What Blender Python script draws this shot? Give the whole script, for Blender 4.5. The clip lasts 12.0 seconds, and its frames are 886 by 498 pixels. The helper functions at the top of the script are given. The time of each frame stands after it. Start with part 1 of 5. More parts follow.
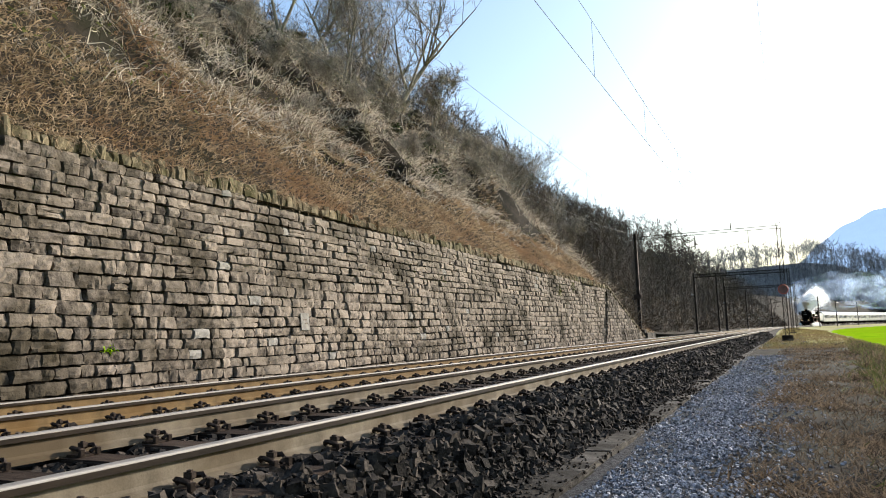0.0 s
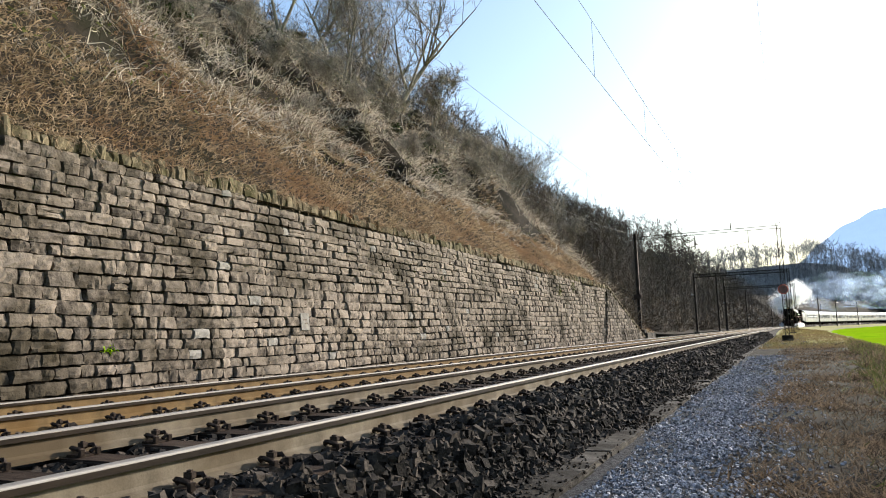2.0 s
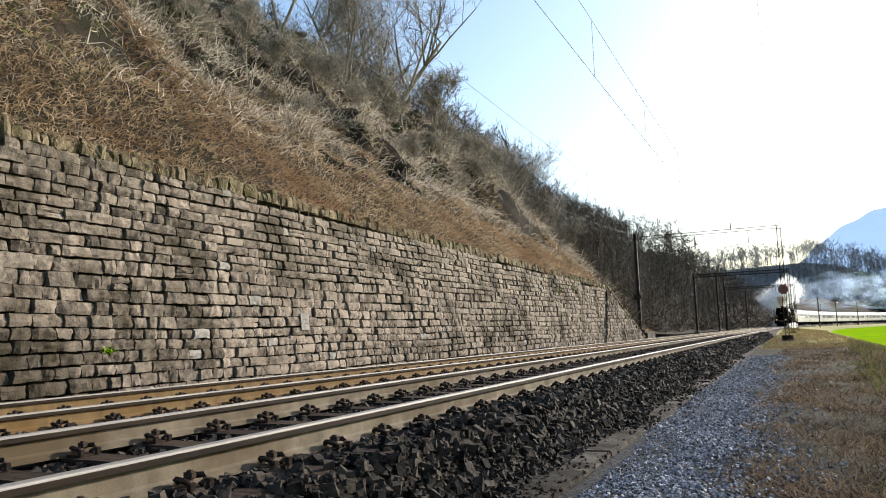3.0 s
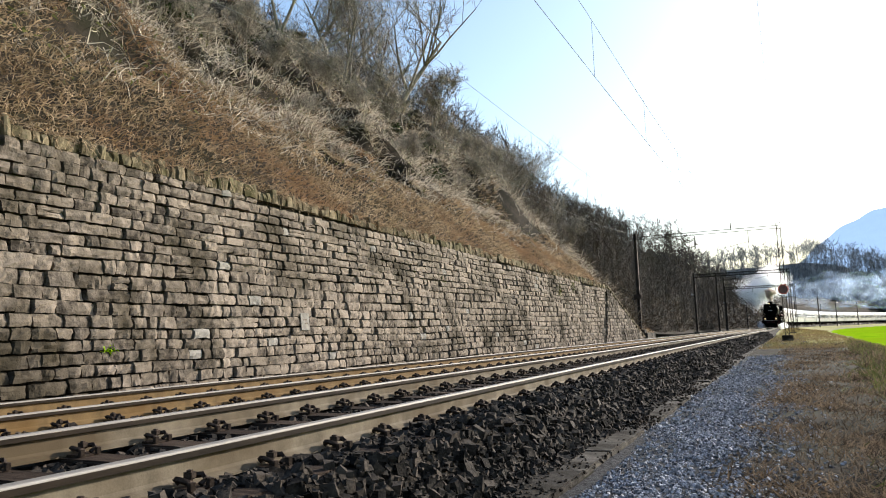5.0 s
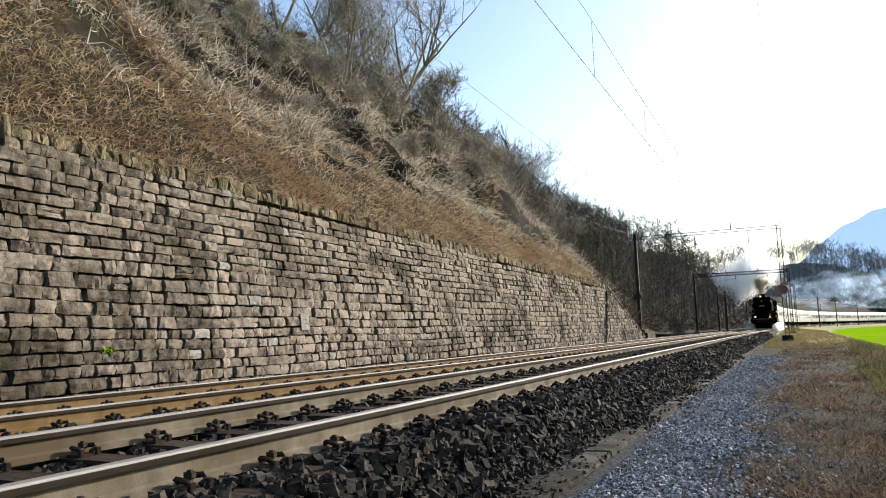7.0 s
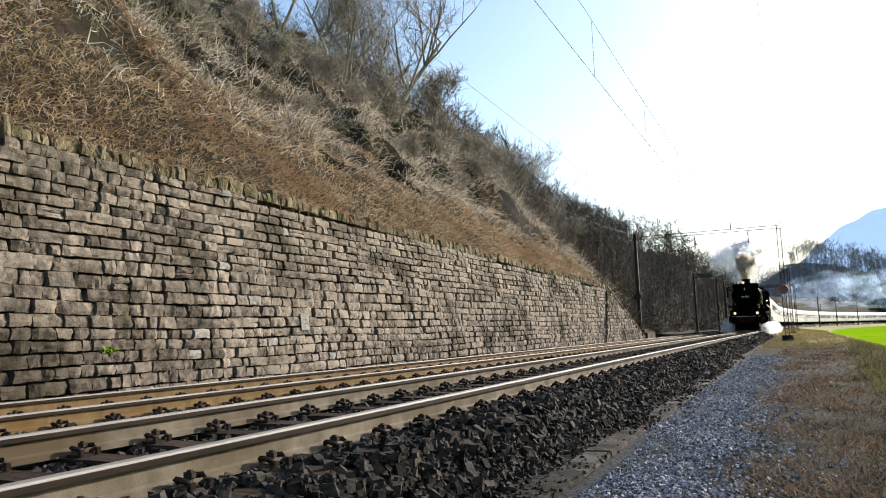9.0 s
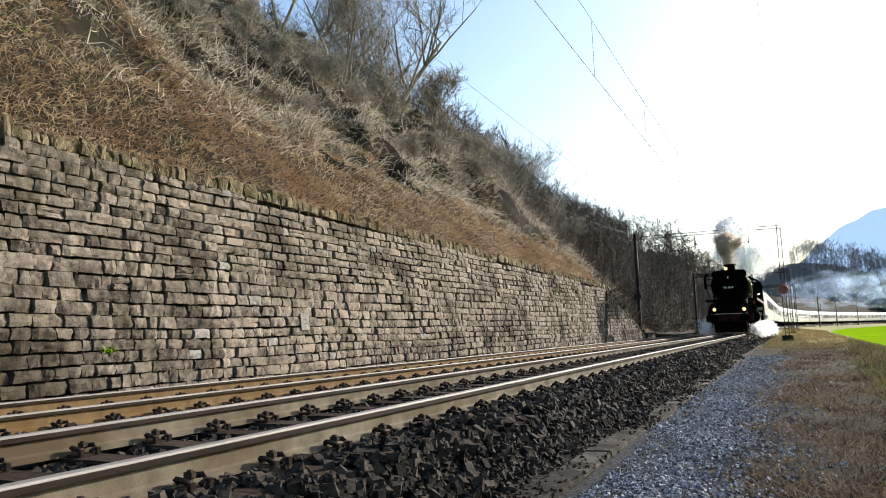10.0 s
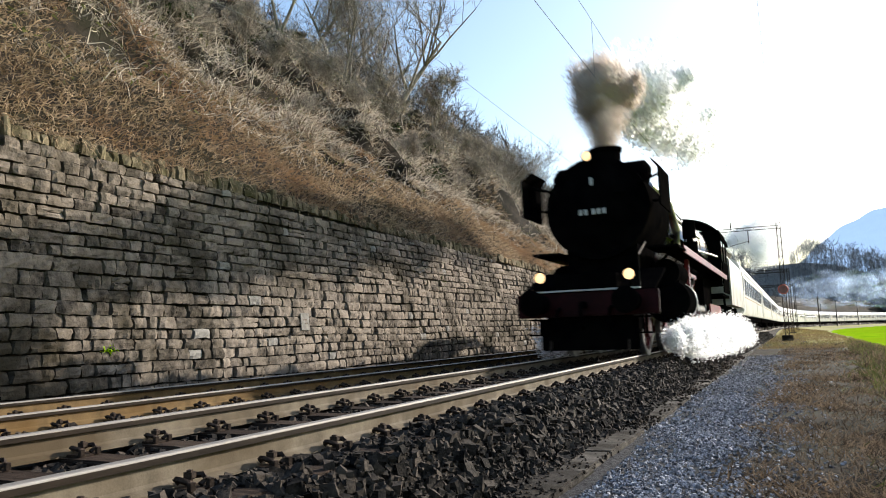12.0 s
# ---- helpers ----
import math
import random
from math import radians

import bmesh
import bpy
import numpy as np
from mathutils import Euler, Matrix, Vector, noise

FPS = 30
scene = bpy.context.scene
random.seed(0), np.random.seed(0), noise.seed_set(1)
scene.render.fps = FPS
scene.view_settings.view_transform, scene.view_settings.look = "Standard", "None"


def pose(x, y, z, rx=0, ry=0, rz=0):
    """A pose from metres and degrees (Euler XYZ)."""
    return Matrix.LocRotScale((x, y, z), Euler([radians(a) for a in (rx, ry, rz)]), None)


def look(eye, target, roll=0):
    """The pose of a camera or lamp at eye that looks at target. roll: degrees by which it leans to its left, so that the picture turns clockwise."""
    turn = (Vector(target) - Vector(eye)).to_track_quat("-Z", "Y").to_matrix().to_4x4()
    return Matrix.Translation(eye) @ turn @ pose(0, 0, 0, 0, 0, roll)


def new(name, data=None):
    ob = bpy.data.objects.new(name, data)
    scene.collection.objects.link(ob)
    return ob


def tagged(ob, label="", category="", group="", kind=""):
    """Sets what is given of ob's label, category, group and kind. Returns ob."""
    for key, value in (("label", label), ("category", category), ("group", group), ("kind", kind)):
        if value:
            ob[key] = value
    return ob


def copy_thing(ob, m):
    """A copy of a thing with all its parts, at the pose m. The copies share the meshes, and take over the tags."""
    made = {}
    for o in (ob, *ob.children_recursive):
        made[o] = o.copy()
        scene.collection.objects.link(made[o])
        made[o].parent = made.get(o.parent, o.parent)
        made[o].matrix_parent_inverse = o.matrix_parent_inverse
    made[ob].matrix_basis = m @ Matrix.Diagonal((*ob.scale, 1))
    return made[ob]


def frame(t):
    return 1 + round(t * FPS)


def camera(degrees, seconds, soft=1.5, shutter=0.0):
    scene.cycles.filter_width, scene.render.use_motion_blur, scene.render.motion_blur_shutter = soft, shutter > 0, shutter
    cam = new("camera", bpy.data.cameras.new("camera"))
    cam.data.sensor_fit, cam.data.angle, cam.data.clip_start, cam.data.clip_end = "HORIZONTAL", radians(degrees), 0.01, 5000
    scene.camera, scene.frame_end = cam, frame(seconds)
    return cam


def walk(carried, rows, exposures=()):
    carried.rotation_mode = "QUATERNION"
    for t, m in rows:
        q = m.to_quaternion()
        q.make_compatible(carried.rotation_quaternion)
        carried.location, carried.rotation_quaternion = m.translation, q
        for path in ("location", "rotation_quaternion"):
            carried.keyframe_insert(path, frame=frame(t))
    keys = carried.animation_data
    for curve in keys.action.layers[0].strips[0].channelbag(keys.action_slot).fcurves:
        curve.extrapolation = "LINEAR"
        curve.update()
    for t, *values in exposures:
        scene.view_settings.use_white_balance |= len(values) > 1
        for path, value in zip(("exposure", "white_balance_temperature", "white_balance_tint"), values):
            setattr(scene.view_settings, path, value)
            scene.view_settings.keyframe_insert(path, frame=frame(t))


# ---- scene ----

# ---- camera: stands on the gravel path beside the line ----
EYE = (0.0, 0.0, 0.512)
cam = camera(62.78, 12.0, soft=1.05, shutter=0.4)
VIEW = look(EYE, (-0.42323, 0.89829, 0.512 + 0.11812), -1.828)
walk(cam, [(0.0, VIEW), (12.0, VIEW)])

# ---- world, sun and exposure ----
SUN_AZ, SUN_EL = radians(31.5), radians(21.8)
world = bpy.data.worlds.new("winter_sky")
scene.world = world
world.use_nodes = True
wn = world.node_tree.nodes
sky = wn.new("ShaderNodeTexSky")
sky.sky_type, sky.sun_disc = "NISHITA", False
sky.sun_elevation, sky.sun_rotation = SUN_EL, SUN_AZ
sky.air_density, sky.dust_density, sky.ozone_density = 1.15, 1.6, 2.2
wn["Background"].inputs["Strength"].default_value = 0.15
world.node_tree.links.new(sky.outputs[0], wn["Background"].inputs["Color"])

sun = new("sun", bpy.data.lights.new("sun", "SUN"))
sun.data.energy, sun.data.angle, sun.data.color = 4.9, radians(0.53), (1.0, 0.94, 0.85)
sun.matrix_world = look((0, 0, 60), (-math.sin(SUN_AZ) * math.cos(SUN_EL), -math.cos(SUN_AZ) * math.cos(SUN_EL), 60 - math.sin(SUN_EL)))
scene.view_settings.exposure = 0.87


# ---- materials ----
def mat(name, dark, light, scale=8.0, rough=0.85, metal=0.0, bump=0.25, fine=60.0, island=0.0, per_object=0.0,
        stain=None, stain_scale=0.6, stain_at=0.55, translucent=0.0, spec=0.08, stretch=(1, 1, 1)):
    """A surface with grain, patches and relief, in real-world size."""
    m = bpy.data.materials.new(name)
    m.use_nodes = True
    n, l = m.node_tree.nodes, m.node_tree.links
    b = n["Principled BSDF"]
    tc, mp = n.new("ShaderNodeTexCoord"), n.new("ShaderNodeMapping")
    mp.inputs["Scale"].default_value = stretch
    l.new(tc.outputs["Object"], mp.inputs["Vector"])
    n1, n2, ramp = n.new("ShaderNodeTexNoise"), n.new("ShaderNodeTexNoise"), n.new("ShaderNodeValToRGB")
    n1.inputs["Scale"].default_value, n1.inputs["Detail"].default_value = scale, 5.0
    n2.inputs["Scale"].default_value, n2.inputs["Detail"].default_value = fine, 3.0
    l.new(mp.outputs[0], n1.inputs["Vector"]), l.new(mp.outputs[0], n2.inputs["Vector"])
    add = n.new("ShaderNodeMath")
    add.operation = "MULTIPLY_ADD"
    add.inputs[1].default_value = 0.35
    l.new(n2.outputs["Fac"], add.inputs[0]), l.new(n1.outputs["Fac"], add.inputs[2])
    last = add.outputs[0]
    for amount, node, socket in ((island, "ShaderNodeNewGeometry", "Random Per Island"), (per_object, "ShaderNodeObjectInfo", "Random")):
        if amount:
            g, a = n.new(node), n.new("ShaderNodeMath")
            sub = n.new("ShaderNodeMath")
            sub.operation, sub.inputs[1].default_value = "SUBTRACT", 0.5
            a.operation, a.inputs[1].default_value = "MULTIPLY_ADD", amount
            l.new(g.outputs[socket], sub.inputs[0]), l.new(sub.outputs[0], a.inputs[0]), l.new(last, a.inputs[2])
            last = a.outputs[0]
    e = ramp.color_ramp.elements
    e[0].position, e[1].position = 0.42, 0.92
    e[0].color, e[1].color = (*dark, 1), (*light, 1)
    l.new(last, ramp.inputs["Fac"])
    colour = ramp.outputs["Color"]
    if stain:
        n3, r3, mx = n.new("ShaderNodeTexNoise"), n.new("ShaderNodeValToRGB"), n.new("ShaderNodeMix")
        n3.inputs["Scale"].default_value, n3.inputs["Detail"].default_value = stain_scale, 6.0
        l.new(tc.outputs["Object"], n3.inputs["Vector"])
        r3.color_ramp.elements[0].position, r3.color_ramp.elements[1].position = stain_at - 0.1, stain_at + 0.12
        mx.data_type = "RGBA"
        l.new(n3.outputs["Fac"], r3.inputs["Fac"]), l.new(r3.outputs["Color"], mx.inputs["Factor"])
        l.new(colour, mx.inputs["A"])
        mx.inputs["B"].default_value = (*stain, 1)
        colour = mx.outputs["Result"]
    l.new(colour, b.inputs["Base Color"])
    b.inputs["Roughness"].default_value, b.inputs["Metallic"].default_value = rough, metal
    b.inputs["Specular IOR Level"].default_value = spec
    if bump:
        bp = n.new("ShaderNodeBump")
        bp.inputs["Strength"].default_value, bp.inputs["Distance"].default_value = bump, 0.03
        l.new(add.outputs[0], bp.inputs["Height"]), l.new(bp.outputs[0], b.inputs["Normal"])
    if translucent:
        tr, ms = n.new("ShaderNodeBsdfTranslucent"), n.new("ShaderNodeMixShader")
        ms.inputs[0].default_value = translucent
        l.new(colour, tr.inputs["Color"])
        l.new(b.outputs[0], ms.inputs[1]), l.new(tr.outputs[0], ms.inputs[2])
        l.new(ms.outputs[0], n["Material Output"].inputs["Surface"])
    return m


def glowing(name, colour, strength):
    m = bpy.data.materials.new(name)
    m.use_nodes = True
    b = m.node_tree.nodes["Principled BSDF"]
    b.inputs["Base Color"].default_value = (*colour, 1)
    b.inputs["Emission Color"].default_value, b.inputs["Emission Strength"].default_value = (*colour, 1), strength
    return m


def misty(name, colour, most):
    """Thin mist: mostly clear, with wisps."""
    m = bpy.data.materials.new(name)
    m.use_nodes = True
    n, l = m.node_tree.nodes, m.node_tree.links
    tc, nz, rp = n.new("ShaderNodeTexCoord"), n.new("ShaderNodeTexNoise"), n.new("ShaderNodeMapRange")
    nz.inputs["Scale"].default_value, nz.inputs["Detail"].default_value = 0.16, 4.0
    l.new(tc.outputs["Object"], nz.inputs["Vector"])
    rp.inputs["From Min"].default_value, rp.inputs["From Max"].default_value, rp.inputs["To Max"].default_value = 0.38, 0.72, most
    l.new(nz.outputs["Fac"], rp.inputs["Value"])
    tp, tr, ms = n.new("ShaderNodeBsdfTransparent"), n.new("ShaderNodeBsdfTranslucent"), n.new("ShaderNodeMixShader")
    tr.inputs["Color"].default_value = (*colour, 1)
    l.new(rp.outputs[0], ms.inputs[0]), l.new(tp.outputs[0], ms.inputs[1]), l.new(tr.outputs[0], ms.inputs[2])
    l.new(ms.outputs[0], n["Material Output"].inputs["Surface"])
    return m


M_MIST = misty("steam_mist", (0.56, 0.72, 0.97), 0.24)
M_STONE = mat("weathered_gneiss", (0.030, 0.0245, 0.0195), (0.235, 0.193, 0.152), 7, 0.9, 0, 1.0, 32, island=0.34, per_object=0.34,
              stain=(0.042, 0.034, 0.022), stain_scale=0.9, stain_at=0.58)
M_STONE_PALE = mat("pale_fresh_stone", (0.153, 0.1403, 0.1211), (0.2869, 0.2677, 0.2359), 9, 0.9, 0, 0.4, 50)
M_JOINT = mat("dark_wall_joint", (0.006, 0.0050, 0.0040), (0.030, 0.025, 0.018), 5, 0.95, 0, 0.5, 30)
M_CAPSTONE = mat("mossy_coping_stone", (0.042, 0.034, 0.020), (0.22, 0.178, 0.112), 8, 0.9, 0, 0.7, 45, island=0.4, per_object=0.4,
                 stain=(0.0481, 0.0451, 0.01318), stain_scale=1.6, stain_at=0.58)
M_BALLAST = mat("ballast_stone", (0.0038, 0.0031, 0.0025), (0.062, 0.050, 0.040), 14, 0.8, 0, 0.5, 70, island=0.5)
M_BALLAST_BED = mat("ballast_bed", (0.005, 0.004, 0.003), (0.032, 0.025, 0.019), 18, 0.95, 0, 0.8, 60)
M_RUST = mat("rail_rust", (0.075, 0.047, 0.020), (0.165, 0.108, 0.049), 6, 0.75, 0.0, 0.15, 90, stain=(0.09715, 0.05542, 0.01908), stain_scale=2.0)
M_RUST_PALE = mat("dusty_rail_side", (0.070, 0.056, 0.039), (0.165, 0.137, 0.098), 6, 0.75, 0.0, 0.15, 90, stain=(0.06944, 0.05056, 0.02939), stain_scale=2.0)
# Dark brown stands in for the shadow line under the rail head.
M_CHEEK = mat("shade_dark_rail_cheek", (0.007, 0.0048, 0.003), (0.026, 0.018, 0.012), 5, 0.7, 0.1, 0.15, 60, stretch=(1, 0.3, 1))
M_RAILHEAD = mat("worn_rail_head", (0.18, 0.165, 0.145), (0.36, 0.33, 0.295), 3, 0.55, 0.5, 0.02, 40, stretch=(40, 0.3, 1))
M_WOOD = mat("tarred_sleeper", (0.011, 0.0075, 0.0056), (0.058, 0.040, 0.029), 7, 0.85, 0, 0.5, 40, per_object=0.3, stretch=(0.4, 5, 5))
M_IRON = mat("dark_fastening_iron", (0.011, 0.008, 0.006), (0.06, 0.042, 0.031), 25, 0.7, 0.3, 0.2, 90)
M_CONCRETE = mat("old_concrete", (0.022, 0.018, 0.0145), (0.125, 0.110, 0.092), 6, 0.95, 0, 0.7, 45, per_object=0.5, stain=(0.018, 0.0145, 0.010), stain_scale=2.2, stain_at=0.52, spec=0.1)
M_GRAVEL = mat("grey_gravel", (0.055, 0.057, 0.066), (0.46, 0.465, 0.50), 30, 0.9, 0, 0.8, 120, island=0.5)
M_GRAVEL_BED = mat("gravel_bed", (0.010, 0.0095, 0.0095), (0.075, 0.073, 0.075), 22, 0.95, 0, 1.0, 90)
M_GRIT = mat("dark_grit", (0.006, 0.0045, 0.003), (0.055, 0.042, 0.030), 30, 0.95, 0, 0.5, 90, island=0.5)
M_SOIL = mat("brown_soil", (0.0045, 0.0030, 0.0017), (0.030, 0.0205, 0.0118), 9, 0.95, 0, 0.8, 30, stain=(0.017, 0.017, 0.006), stain_scale=0.9)
# Leaf litter, darkened: the shade in gaps between stems is put into its colour.
M_HILL = mat("shade_darkened_litter", (0.003, 0.0024, 0.0018), (0.042, 0.031, 0.020), 6, 0.95, 0, 0.9, 22, stain=(0.014, 0.013, 0.006), stain_scale=0.5)
M_DRYGRASS = mat("dry_grass", (0.13, 0.086, 0.048), (0.53, 0.395, 0.255), 0.9, 0.8, 0, 0.0, 9, island=0.6, translucent=0.3, stain=(0.28, 0.165, 0.09), stain_scale=0.3, stain_at=0.56)
M_BRAMBLE = mat("grey_bramble_twig", (0.085, 0.068, 0.050), (0.60, 0.52, 0.425), 0.8, 0.85, 0, 0.0, 9, island=0.95, translucent=0.25)
M_VERGE = mat("trampled_verge_grass", (0.040, 0.027, 0.017), (0.30, 0.215, 0.14), 1.2, 0.85, 0, 0.0, 9, island=0.6, translucent=0.2)
M_TANGLE = mat("dead_stems", (0.1307, 0.09964, 0.06956), (0.66, 0.57, 0.46), 0.7, 0.85, 0, 0.0, 9, island=0.95, translucent=0.25)
M_IVY = mat("dark_ivy_leaf", (0.010, 0.016, 0.005), (0.055, 0.075, 0.022), 1.5, 0.45, 0, 0.0, 9, island=0.5)
M_LOCO_MAROON = mat("sooty_maroon_paint", (0.0072, 0.0009, 0.00135), (0.02475, 0.0027, 0.0036), 4, 0.45, 0, 0.1, 40)
M_OLIVE = mat("olive_leaf", (0.045, 0.055, 0.015), (0.17, 0.17, 0.06), 0.8, 0.7, 0, 0.0, 9, island=0.5, translucent=0.3)
M_FIELD = mat("meadow_green", (0.12, 0.25, 0.004), (0.27, 0.42, 0.012), 0.6, 0.95, 0, 0.4, 20, stain=(0.20, 0.29, 0.01), stain_scale=0.15, spec=0.0)
M_BANKGRASS = mat("bank_grass_blades", (0.10, 0.085, 0.03), (0.40, 0.34, 0.13), 0.25, 0.85, 0, 0.0, 3, island=0.6, translucent=0.25, stain=(0.24, 0.16, 0.08), stain_scale=0.12, stain_at=0.5)
M_BANK = mat("bank_grass", (0.136, 0.144, 0.04), (0.336, 0.304, 0.12), 0.5, 0.9, 0, 0.5, 14, stain=(0.24, 0.2, 0.096), stain_scale=0.2, island=0.3)
M_ROCK = mat("dark_rock", (0.02, 0.018, 0.014), (0.11, 0.095, 0.075), 2.5, 0.95, 0, 0.9, 18)
M_BARK = mat("grey_bark", (0.09, 0.075, 0.062), (0.36, 0.31, 0.255), 5, 0.9, 0, 0.5, 40, stretch=(1, 1, 0.3))
M_TWIG = mat("winter_twigs", (0.12, 0.104, 0.09), (0.50, 0.43, 0.36), 1, 0.9, 0, 0.0, 10, island=0.5)
M_FARWOOD = mat("far_bare_wood", (0.042, 0.035, 0.032), (0.145, 0.118, 0.096), 0.08, 0.95, 0, 0.0, 0.7, island=0.25)
# Blue distance haze is put into the mountain as colour and a faint glow.
M_MOUNTAIN = mat("haze_glow_mountain", (0.30, 0.42, 0.60), (0.40, 0.52, 0.70), 0.004, 1.0, 0, 0.0, 0.03)
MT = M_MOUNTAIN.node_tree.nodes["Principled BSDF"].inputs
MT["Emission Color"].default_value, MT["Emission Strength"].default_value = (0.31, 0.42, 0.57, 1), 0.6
# Distance haze is put into the pale greys of this wood and its floor.
M_HAZEWOOD = mat("haze_tinted_far_wood", (0.10, 0.104, 0.112), (0.33, 0.33, 0.335), 0.02, 1.0, 0, 0.0, 0.3, island=0.5)
M_KNOLL = mat("haze_tinted_woodland_floor", (0.13, 0.128, 0.125), (0.36, 0.35, 0.33), 0.35, 1.0, 0, 0.0, 1.2, stretch=(1, 1, 0.25))
M_DISC = mat("dull_signal_disc", (0.10, 0.05, 0.05), (0.22, 0.12, 0.11), 4, 0.7, 0, 0.1, 40)
M_REDPAINT = mat("faded_red_paint", (0.32, 0.06, 0.04), (0.5, 0.13, 0.09), 5, 0.6, 0, 0.1, 40)
M_LOCO_BLACK = mat("oily_black_paint", (0.0010, 0.0010, 0.0012), (0.0042, 0.0038, 0.0036), 3, 0.7, 0, 0.1, 40, stain=(0.005, 0.0042, 0.0036), stain_scale=1.2, stain_at=0.64, spec=0.0)
M_LOCO_BOILER = mat("polished_black_boiler", (0.003, 0.003, 0.004), (0.014, 0.014, 0.016), 2, 0.22, 0, 0.04, 30, spec=0.6)
M_LOCO_RED = mat("oily_red_paint", (0.081, 0.00648, 0.0081), (0.2268, 0.02025, 0.02268), 4, 0.4, 0, 0.1, 40, spec=0.4, stain=(0.0405, 0.01215, 0.00972), stain_scale=1.5)
M_BRIGHT = mat("bare_steel", (0.30, 0.29, 0.28), (0.60, 0.58, 0.56), 5, 0.35, 0.8, 0.05, 40, stain=(0.10, 0.085, 0.07), stain_scale=2.5)
M_TRIM = mat("pale_worn_paint", (0.35, 0.33, 0.30), (0.62, 0.60, 0.56), 6, 0.6, 0, 0.1, 40)
# Pale base colour stands in for sun glare on the tender's side.
M_TENDER = mat("glare_pale_tender", (0.34, 0.32, 0.28), (0.58, 0.55, 0.48), 1.5, 0.45, 0, 0.1, 30, stain=(0.25, 0.22, 0.19), stain_scale=0.8)
M_COACH = mat("cream_coach_paint", (0.50, 0.485, 0.45), (0.72, 0.70, 0.66), 1.2, 0.4, 0, 0.03, 20, stain=(0.42, 0.37, 0.31), stain_scale=0.6, stain_at=0.6)
M_COACH_ROOF = mat("pale_roof_paint", (0.495, 0.495, 0.486), (0.72, 0.72, 0.711), 1.0, 0.35, 0, 0.03, 20)
M_STRIPE = mat("tan_stripe", (0.30, 0.20, 0.12), (0.45, 0.32, 0.2), 3, 0.5, 0, 0.0, 20)
M_WINDOWFRAME = mat("dull_window_frame", (0.16, 0.15, 0.14), (0.34, 0.33, 0.31), 3, 0.4, 0.3, 0.0, 20)
M_GLASS = mat("tinted_coach_glass", (0.03, 0.033, 0.036), (0.09, 0.095, 0.10), 1, 0.06, 0, 0.0, 20, spec=0.7)
M_LAMP = glowing("lit_lamp_lens", (1.0, 0.66, 0.32), 0.9)
M_SMOKE = mat("grey_brown_smoke", (0.56, 0.47, 0.40), (0.80, 0.72, 0.65), 0.9, 1.0, 0, 0.0, 4, translucent=0.6, spec=0.0)
M_STEAM = mat("white_steam", (0.96, 0.96, 0.965), (0.99, 0.99, 0.99), 0.5, 1.0, 0, 0.0, 4, translucent=0.8, spec=0.0)
M_UNDERGROWTH = mat("dark_undergrowth", (0.036, 0.026, 0.018), (0.22, 0.165, 0.115), 0.3, 0.95, 0, 0.0, 5, island=0.35)
M_STEEL = mat("weathered_mast_steel", (0.015, 0.012, 0.0108), (0.066, 0.051, 0.042), 3, 0.7, 0.2, 0.1, 30)
M_GALV = mat("galvanised_steel", (0.20, 0.20, 0.20), (0.42, 0.41, 0.39), 3, 0.5, 0.4, 0.1, 30)
M_WIRE = mat("copper_wire", (0.09, 0.09, 0.085), (0.20, 0.19, 0.17), 3, 0.5, 0.3, 0.0, 30)


